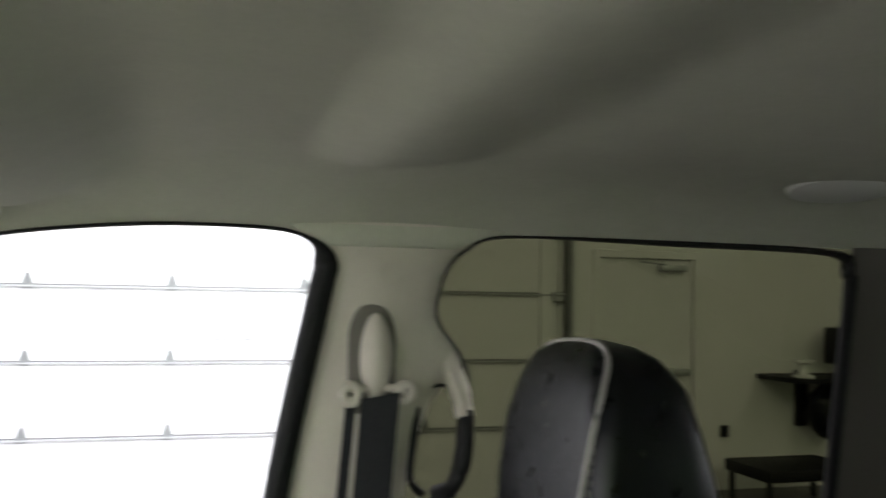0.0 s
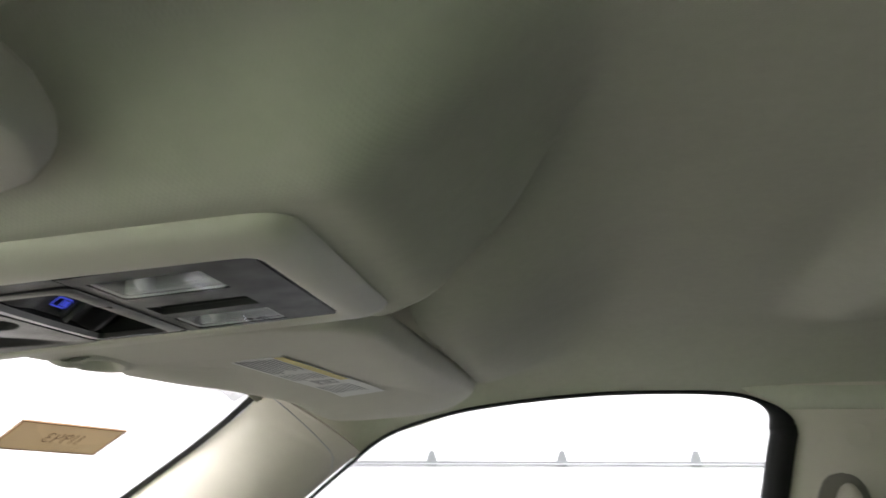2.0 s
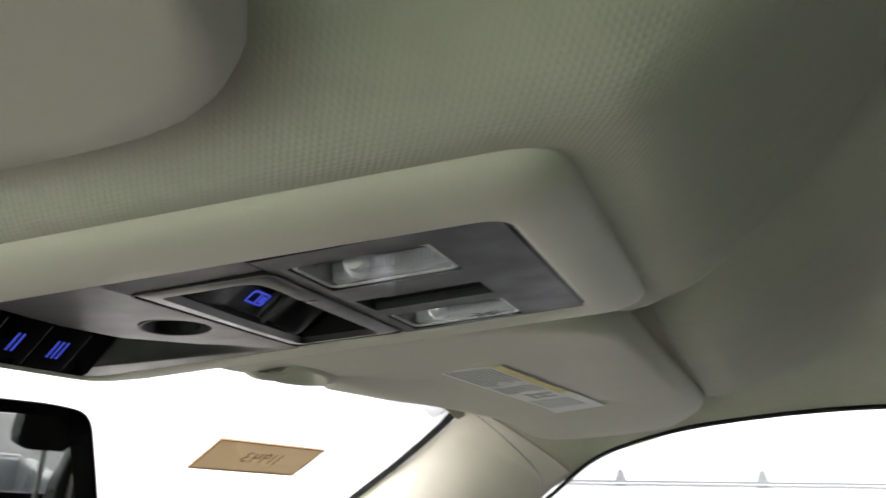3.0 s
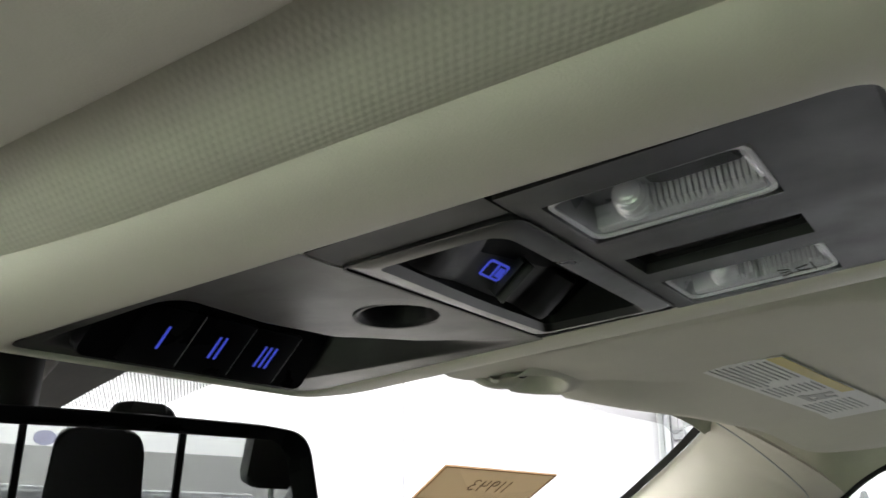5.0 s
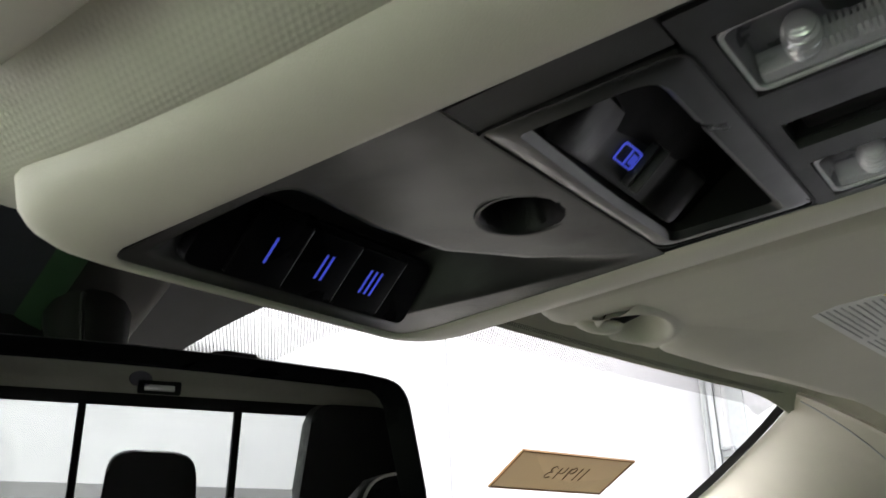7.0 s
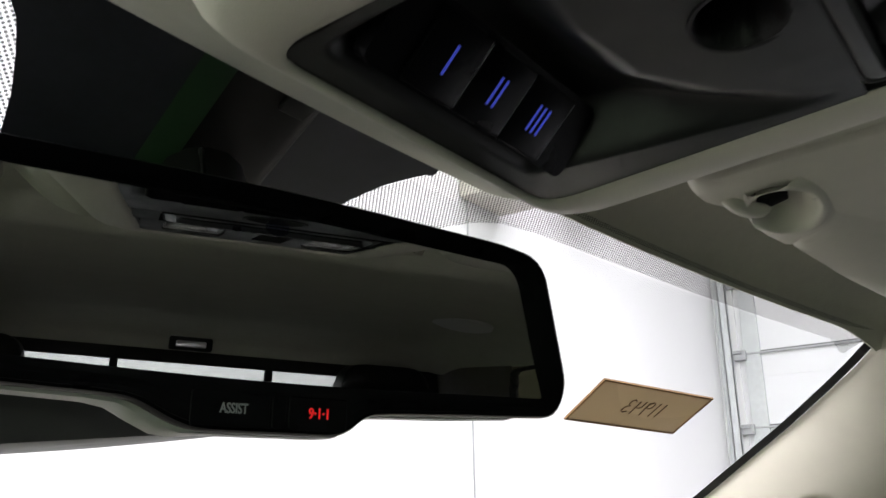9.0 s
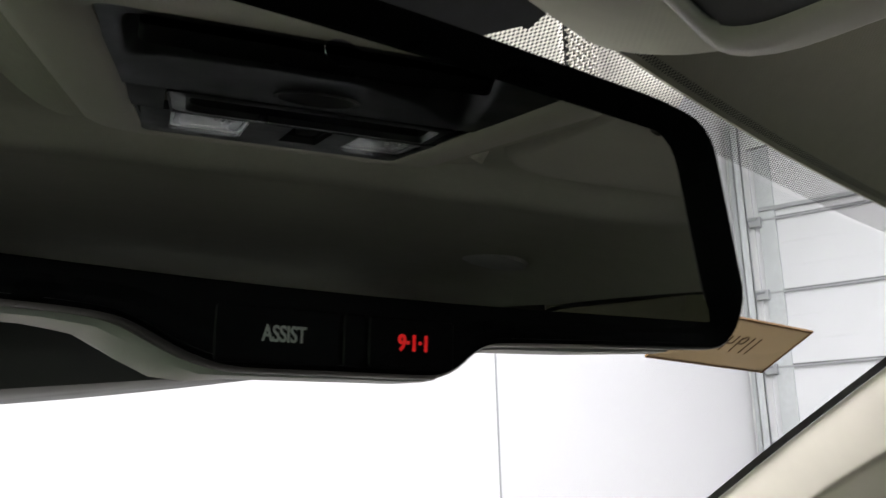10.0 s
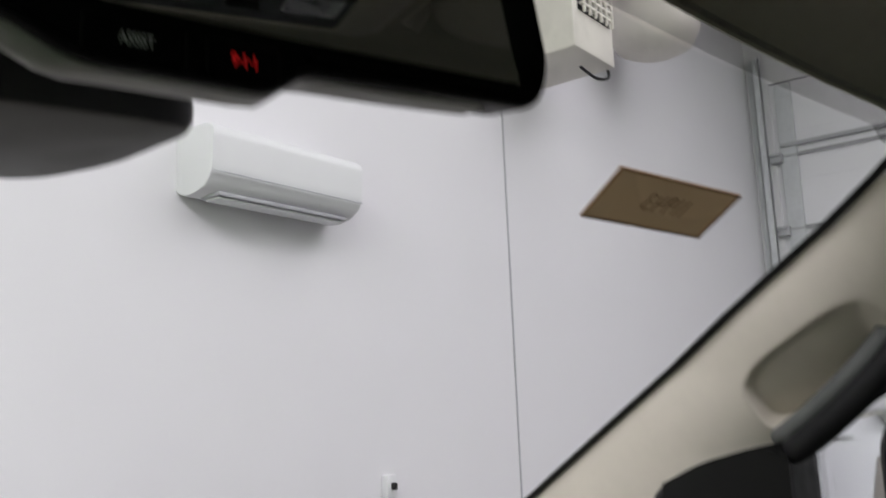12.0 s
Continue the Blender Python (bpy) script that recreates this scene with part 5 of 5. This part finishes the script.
# ---------------------------------------------------------------- seats


def seat(x, label, piping=True):
    s = thing("front_seat", label, "seat", group="front seats", m=pose(x, 0, 0.46))
    back_rows = []
    # backrest and built-in head restraint, as outlines from the bottom up: z, half width, front y, back y
    for z, hw, yf_, yb_ in ((0.10, 0.25, -0.05, -0.22), (0.35, 0.26, -0.10, -0.28), (0.60, 0.26, -0.16, -0.34), (0.80, 0.235, -0.21, -0.40), (0.88, 0.16, -0.235, -0.42)):
        o = rounded([(-hw, yb_), (hw, yb_), (hw, yf_ + 0.02), (hw - 0.06, yf_), (-hw + 0.06, yf_), (-hw, yf_ + 0.02)], 0.03, 5)
        back_rows.append([(a, b, z) for a, b in o])
    part("backrest", loft(back_rows, True, True), LEATHER, s)
    rows = []
    for z, hw, yf_, yb_ in ((0.90, 0.112, -0.262, -0.405), (0.96, 0.120, -0.258, -0.408), (1.02, 0.122, -0.260, -0.400), (1.08, 0.118, -0.268, -0.384), (1.12, 0.106, -0.278, -0.372), (1.145, 0.088, -0.288, -0.352), (1.155, 0.062, -0.298, -0.338), (1.160, 0.02, -0.312, -0.322)):
        r = min(0.035, (yf_ - yb_) * 0.3)
        o = rounded([(-hw * 0.93, yb_), (hw * 0.93, yb_), (hw, yf_ - 0.012), (hw - 0.02, yf_), (-hw + 0.02, yf_), (-hw, yf_ - 0.012)], [r, r, 0.012, 0.016, 0.016, 0.012], 5)
        rows.append([(a, b, z) for a, b in o])
    part("head_restraint", loft(rows, True, True), LEATHER, s, "black leather head restraint")
    edge = [(-0.094, -0.2605, 0.88), (-0.098, -0.2575, 0.93), (-0.101, -0.2565, 0.97), (-0.102, -0.2585, 1.02), (-0.103, -0.2695, 1.08), (-0.098, -0.2815, 1.118), (-0.082, -0.2950, 1.1440), (-0.052, -0.3030, 1.1565), (0.0, -0.3080, 1.1590), (0.045, -0.3015, 1.1555), (0.066, -0.2975, 1.1480)]
    part("piping", tube(bezier(edge, 5), 0.0024, 8), PIPING, s, "light grey piping")
    seam = bmesh.new()
    for i in range(26):
        z = 0.90 + 0.0085 * i
        px_ = curve(z, [(0.90, 0.1135), (0.96, 0.1205), (1.02, 0.1225), (1.08, 0.1185), (1.122, 0.106)])
        py_ = curve(z, [(0.90, -0.269), (0.96, -0.2665), (1.02, -0.2685), (1.08, -0.277), (1.122, -0.288)])
        tube([(-px_ * 0.82 - 0.0090, py_ + 0.0066, z), (-px_ * 0.82 - 0.0090, py_ + 0.0060, z + 0.0055)], 0.0005, 5, seam)
    part("stitching", seam, PIPING, s, "pale grey stitches")
    cush = cube(-0.26, 0.26, -0.15, 0.42, 0.0, 0.16, 0.05, 4)
    part("cushion", cush, LEATHER, s)
    return s


seat(0.405, "black leather passenger seat with grey piping")
seat(-0.405, "black leather driver seat with grey piping")
bench_seat = thing("bench", "black leather rear bench with head restraints", "bench", m=pose(0, -1.2, 0.46))
part("backrest", cube(-0.68, 0.68, -0.14, 0.02, 0.0, 0.86, 0.05, 4), LEATHER, bench_seat)
part("cushion", cube(-0.68, 0.68, 0.0, 0.48, 0.0, 0.30, 0.05, 4), LEATHER, bench_seat)
for x, low, h, w in ((0.085, 0.87, 1.145, 0.112), (-0.375, 1.03, 1.275, 0.125), (0.545, 1.03, 1.275, 0.125)):
    shape = rounded([(x - w, low), (x + w, low), (x + w * 0.84, h), (x - w * 0.84, h)], [0.03, 0.03, 0.05, 0.05], 6)
    pad = slab(shape, 0.04, 0.14, 0.012, 4)
    pad.transform(Matrix(((1, 0, 0, 0), (0, 0, -1, 0), (0, 1, 0, 0), (0, 0, 0, 1))))
    part("head_restraint", pad, BLACK, bench_seat)
    for k in (-0.05, 0.05):
        part("post", tube([(x + k, -0.09, 0.82), (x + k, -0.09, low + 0.03)], 0.007, 8), STEEL, bench_seat)

# ---------------------------------------------------------------- seat belts on the centre pillar


def belt(s):
    b = thing("seat_belt", "black seat belt in a beige guide on the pillar", "seat belt", group="front seat belts")
    x = side_x(1.6) - 0.020
    # taupe slab that paints the shaded recess behind the anchor cap
    guide = slab(rounded([(-0.029, -0.075), (0.030, -0.075), (0.031, 0.032), (0.019, 0.062), (-0.016, 0.062), (-0.029, 0.032)], 0.016, 5), 0.0, 0.008, 0.003, 2)
    guide.transform(Matrix(((0, 0, -1, x + 0.004), (1, 0, 0, -0.168), (0.0, 1, 0, 1.585), (0, 0, 0, 1))))
    cap = bmesh.new()
    bmesh.ops.create_uvsphere(cap, u_segments=24, v_segments=16, radius=1.0)
    cap.transform(Matrix(((0.020, 0, 0, x - 0.006), (0, 0.020, 0, -0.171), (0, 0, 0.056, 1.580), (0, 0, 0, 1))))
    loop = bmesh.new()
    for k in (-1, 1):
        ring_path = [(x - 0.020, -0.172 + k * 0.034 + 0.0088 * math.cos(t), 1.537 + 0.0105 * math.sin(t)) for t in (2 * math.pi * i / 24 for i in range(25))]
        tube(ring_path, 0.0064, 12, loop)
    tube([(x - 0.012, -0.207, 1.543), (x - 0.012, -0.137, 1.543)], 0.005, 10, loop)
    rows = []
    for i in range(13):
        t = i / 12
        z, y, dx = 1.537 - 0.62 * t, -0.172 + 0.045 * t, 0.026 + 0.010 * t
        rows.append([(x - dx - 0.0012, y + 0.026 - 0.004, z - 0.006), (x - dx - 0.002, y - 0.026, z + 0.002), (x - dx + 0.0, y - 0.026, z + 0.002), (x - dx + 0.001, y + 0.022, z - 0.006)])
    web = loft(rows, True, True)
    rows = [[(x - 0.012, -0.148, 1.54 - 0.5 * t), (x - 0.012, -0.135, 1.54 - 0.5 * t), (x - 0.010, -0.135, 1.54 - 0.5 * t), (x - 0.010, -0.148, 1.54 - 0.5 * t)] for t in (0, 0.3, 0.6, 1)]
    web2 = loft([[(p[0], p[1] + 0.012 * i, p[2]) for p in r] for i, r in enumerate(rows)], True, True)
    for name, bmx, m, lab in (("guide", guide, GUIDE_SHADE, "slide recess, its shade painted taupe"), ("cap", cap, PILLAR, "beige anchor cap"), ("loop", loop, PILLAR, "beige belt loop"), ("webbing", web, BELT, "black webbing"), ("webbing", web2, BELT, "black webbing")):
        if s < 0:
            mirrored(bmx)
        part(name, bmx, m, b, lab)
    disc = lathe([(0.001, 0.0), (0.0135, 0.0), (0.0138, 0.0005), (0.001, 0.0006)], 24)
    disc.transform(Matrix(((0, 0, -1, side_x(1.69) - 0.0185), (1, 0, 0, -0.185), (0, 1, 0, 1.688), (0, 0, 0, 1))))
    if s < 0:
        mirrored(disc)
    part("plug", disc, PILLAR, b)


belt(1)
belt(-1)


def pillar_handle(s):
    h = thing("grab_handle", "black soft grab handle with beige ends on the centre pillar", "grab handle", group="centre pillar handles")
    x = side_x(1.46) - 0.035
    pts = bezier([(x + 0.02, -0.288, 1.535), (x + 0.0, -0.293, 1.515), (x - 0.006, -0.292, 1.48), (x - 0.006, -0.287, 1.44), (x + 0.0, -0.276, 1.412), (x + 0.022, -0.262, 1.400)], 6)
    a = tube(pts[4:-4], [0.0085 + 0.004 * math.sin(math.pi * i / (len(pts) - 9)) for i in range(len(pts) - 8)], 12)
    b = tube(bezier([(x + 0.026, -0.270, 1.590), (x + 0.020, -0.280, 1.560), (x + 0.008, -0.289, 1.530), (x - 0.002, -0.2925, 1.502)], 6), [0.016] * 6 + [0.0145] * 7 + [0.0125] * 6, 14)
    c = tube(pts[-7:], 0.012, 12)
    d = tube(bezier([(x + 0.022, -0.245, 1.535), (x + 0.016, -0.262, 1.542), (x + 0.016, -0.285, 1.538)], 6), 0.0025, 10)
    e = tube(bezier([(x + 0.024, -0.236, 1.525), (x + 0.026, -0.232, 1.47), (x + 0.026, -0.228, 1.42), (x + 0.022, -0.245, 1.400)], 6), 0.0055, 10)
    for name, bmx, m in (("grip", a, RUBBER), ("end_cap", b, PILLAR), ("end_cap", c, RUBBER), ("bracket", d, RUBBER), ("seal", e, RUBBER)):
        if s < 0:
            mirrored(bmx)
        part(name, bmx, m, h)


pillar_handle(1)
pillar_handle(-1)


def windshield_handle(s):
    """Grab handle on the windshield pillar with its moulded recess."""
    h = thing("grab_handle", "beige moulded grab handle with a black grip on the windshield pillar", "grab handle", group="windshield pillar handles")
    pts = bezier([(0.728, 0.548, 1.600), (0.714, 0.562, 1.578), (0.708, 0.585, 1.552), (0.710, 0.622, 1.520), (0.718, 0.652, 1.499), (0.740, 0.668, 1.493)], 6)
    strip = tube([(p.x, p.y, p.z) for p in pts], 0.010, 14)
    grip = tube([(p.x - 0.002, p.y - 0.010, p.z - 0.013) for p in pts], 0.0135, 14)
    for name, bmx, m, lab in (("grip", grip, RUBBER, "black soft grip"), ("trim_strip", strip, material("grip_grey", (0.10, 0.105, 0.10), 0.6, vary=0.1), "grey upper face")):
        if s < 0:
            mirrored(bmx)
        part(name, bmx, m, h, lab)
    # black block at the pillar foot, its top falling towards the front
    side = rounded([(-1.05, 0.652), (-1.490, 0.655), (-1.483, 0.690), (-1.470, 0.740), (-1.440, 0.800), (-1.05, 0.800)], [0.005, 0.012, 0.01, 0.02, 0.02, 0.005], 4)
    base = slab(side, 0.712, 0.80, 0.012, 4)
    base.transform(pose(0, 0, 0, 0, 90, 0))
    if s < 0:
        mirrored(base)
    tagged(part("trim", base, COVER), "black block at the pillar foot", "trim", kind="structure")


windshield_handle(1)
windshield_handle(-1)

# roof lamp and coat hooks
dome = thing("dome_lamp", "small rectangular cargo lamp above the rear window", "lamp", m=pose(0.085, -1.345, 1.752))
part("base", cube(-0.05, 0.05, -0.02, 0.012, -0.016, 0.016, 0.005), CHARCOAL, dome)
part("lens", cube(-0.035, 0.035, 0.010, 0.018, -0.009, 0.006, 0.003), REFLECTOR, dome)
for s in (1, -1):
    hz = headliner_z(0.53, -0.72)
    vent = thing("roof_handle", "pale oval coat hook bezel on the headliner", "coat hook", group="roof hooks", m=pose(s * 0.53, -0.72, hz))
    o = lathe([(0.002, 0.004), (0.048, 0.004), (0.046, -0.004), (0.036, -0.008), (0.002, -0.009)], 28)
    o.transform(Matrix.Diagonal((1.3, 1.6, 1, 1)) @ pose(0, 0, 0, 0, -12 * -s, 0))
    part("bezel", o, material("pale_plastic", (0.62, 0.62, 0.57), 0.5, vary=0.04), vent)

# ---------------------------------------------------------------- outside of the truck
truck = thing("pickup_truck", "grey crew-cab pickup truck parked in the bay", "truck")
rows = []
for i in range(9):
    y = -1.44 + i * (1.99 / 8)
    yy = min(y, 0.56)
    row = []
    for j in range(25):
        u_ = -1 + j / 12
        x = 0.80 * u_
        y_ = yy if i < 8 else front_y(min(abs(x), 0.6)) + 0.012
        row.append((x, y_, 1.87 - 0.06 * abs(u_) ** 2.6 - (0.04 * smooth((abs(u_) - 0.88) / 0.12)) - 0.075 * smooth((y_ - 0.30) / 0.28)))
    rows.append(row)
part("roof", thick(loft(rows, False), 0.004), PAINT, truck)
part("hood", cube(-0.84, 0.84, 1.90, 2.46, 0.62, 1.18, 0.06, 4), PAINT, truck)
for s in (1, -1):
    bm = cube(0.87, 0.93, -1.44, 0.98, 0.42, 1.28, 0.025, 3)
    if s < 0:
        mirrored(bm)
    part("door_skin", bm, PAINT, truck)
    bm = cube(0.87, 0.95, -3.35, -1.46, 0.55, 1.24, 0.03, 3)
    if s < 0:
        mirrored(bm)
    part("bed_side", bm, PAINT, truck)
    for y in (1.45, -2.45):
        tyre = lathe([(0.22, -0.12), (0.36, -0.12), (0.40, -0.08), (0.40, 0.08), (0.36, 0.12), (0.22, 0.12)], 36)
        tyre.transform(pose(s * 0.80, y, 0.40, 0, 90, 0))
        wheel = part("wheel", tyre, RUBBER, truck)
        rim = lathe([(0.02, -0.06), (0.20, -0.05), (0.225, -0.11), (0.225, 0.11), (0.20, 0.05), (0.02, 0.06)], 24)
        rim.transform(pose(s * 0.80, y, 0.40, 0, 90, 0))
        part("rim", rim, CHROME, wheel)
part("tailgate", cube(-0.90, 0.90, -3.42, -3.34, 0.55, 1.25, 0.03, 3), PAINT, truck)
part("bed_floor", cube(-0.88, 0.88, -3.36, -1.46, 0.60, 0.66), PAINT, truck, shade=False)
part("chassis", cube(-0.70, 0.70, -3.2, 2.0, 0.34, 0.62, 0.03), BLACK, truck)
bm = cube(-0.79, 0.79, 0.66, 1.02, 0.46, 1.19, 0.05, 4)
box(bm, -0.96, 0.96, 1.01, 1.88, 0.60, 1.17, 0.03, 3)
tagged(part("dashboard", bm, material("dash_vinyl", (0.20, 0.19, 0.165), 0.7, vary=0.15, scale=40, bump=0.3, bump_scale=900, spec=0.2)), "taupe moulded dashboard under the windshield", "dashboard")

# wing mirrors


def wing_mirror(s):
    wm = thing("wing_mirror", "chrome-capped towing wing mirror on the front door", "wing mirror", group="wing mirrors")
    o = rounded([(-0.125, -0.17), (0.125, -0.17), (0.125, 0.15), (0.10, 0.175), (-0.10, 0.160), (-0.125, 0.13)], [0.03, 0.03, 0.05, 0.03, 0.05, 0.04], 6)
    m = pose(1.03, 0.56, 1.350, 90, 0, -36)
    shell = loft([[(x, y, 0.012) for x, y in o], [(x * 1.01, y * 1.01, 0.004) for x, y in o], [(x * 1.02, y * 1.02, -0.03) for x, y in o], [(x * 0.92, y * 0.94, -0.10) for x, y in o], [(x * 0.6, y * 0.65, -0.14) for x, y in o]], True, True)
    rim = ring([(x * 1.0, y * 1.0) for x, y in o], [(x * 0.96, y * 0.97) for x, y in o], 0.010, 0.018)
    gl = slab([(x * 0.96, y * 0.97) for x, y in o], 0.0125, 0.014)
    arm = tube([(-0.20, -0.10, -0.06), (-0.05, -0.09, -0.05)], [0.035, 0.03], 12)
    blk = tube([(-0.02, 0.165, -0.05), (-0.02, 0.215, -0.05)], [0.022, 0.017], 14)
    for name, bmx, mt, lab in (("shell", shell, CHROME, "chrome shell"), ("frame", rim, BLACK, ""), ("mirror_glass", gl, WING_GLASS, ""), ("arm", arm, BLACK, ""), ("marker", blk, APPLIANCE, "white round marker")):
        bmx.transform(m)
        if s < 0:
            mirrored(bmx)
        part(name, bmx, mt, wm, lab)


wing_mirror(1)
wing_mirror(-1)
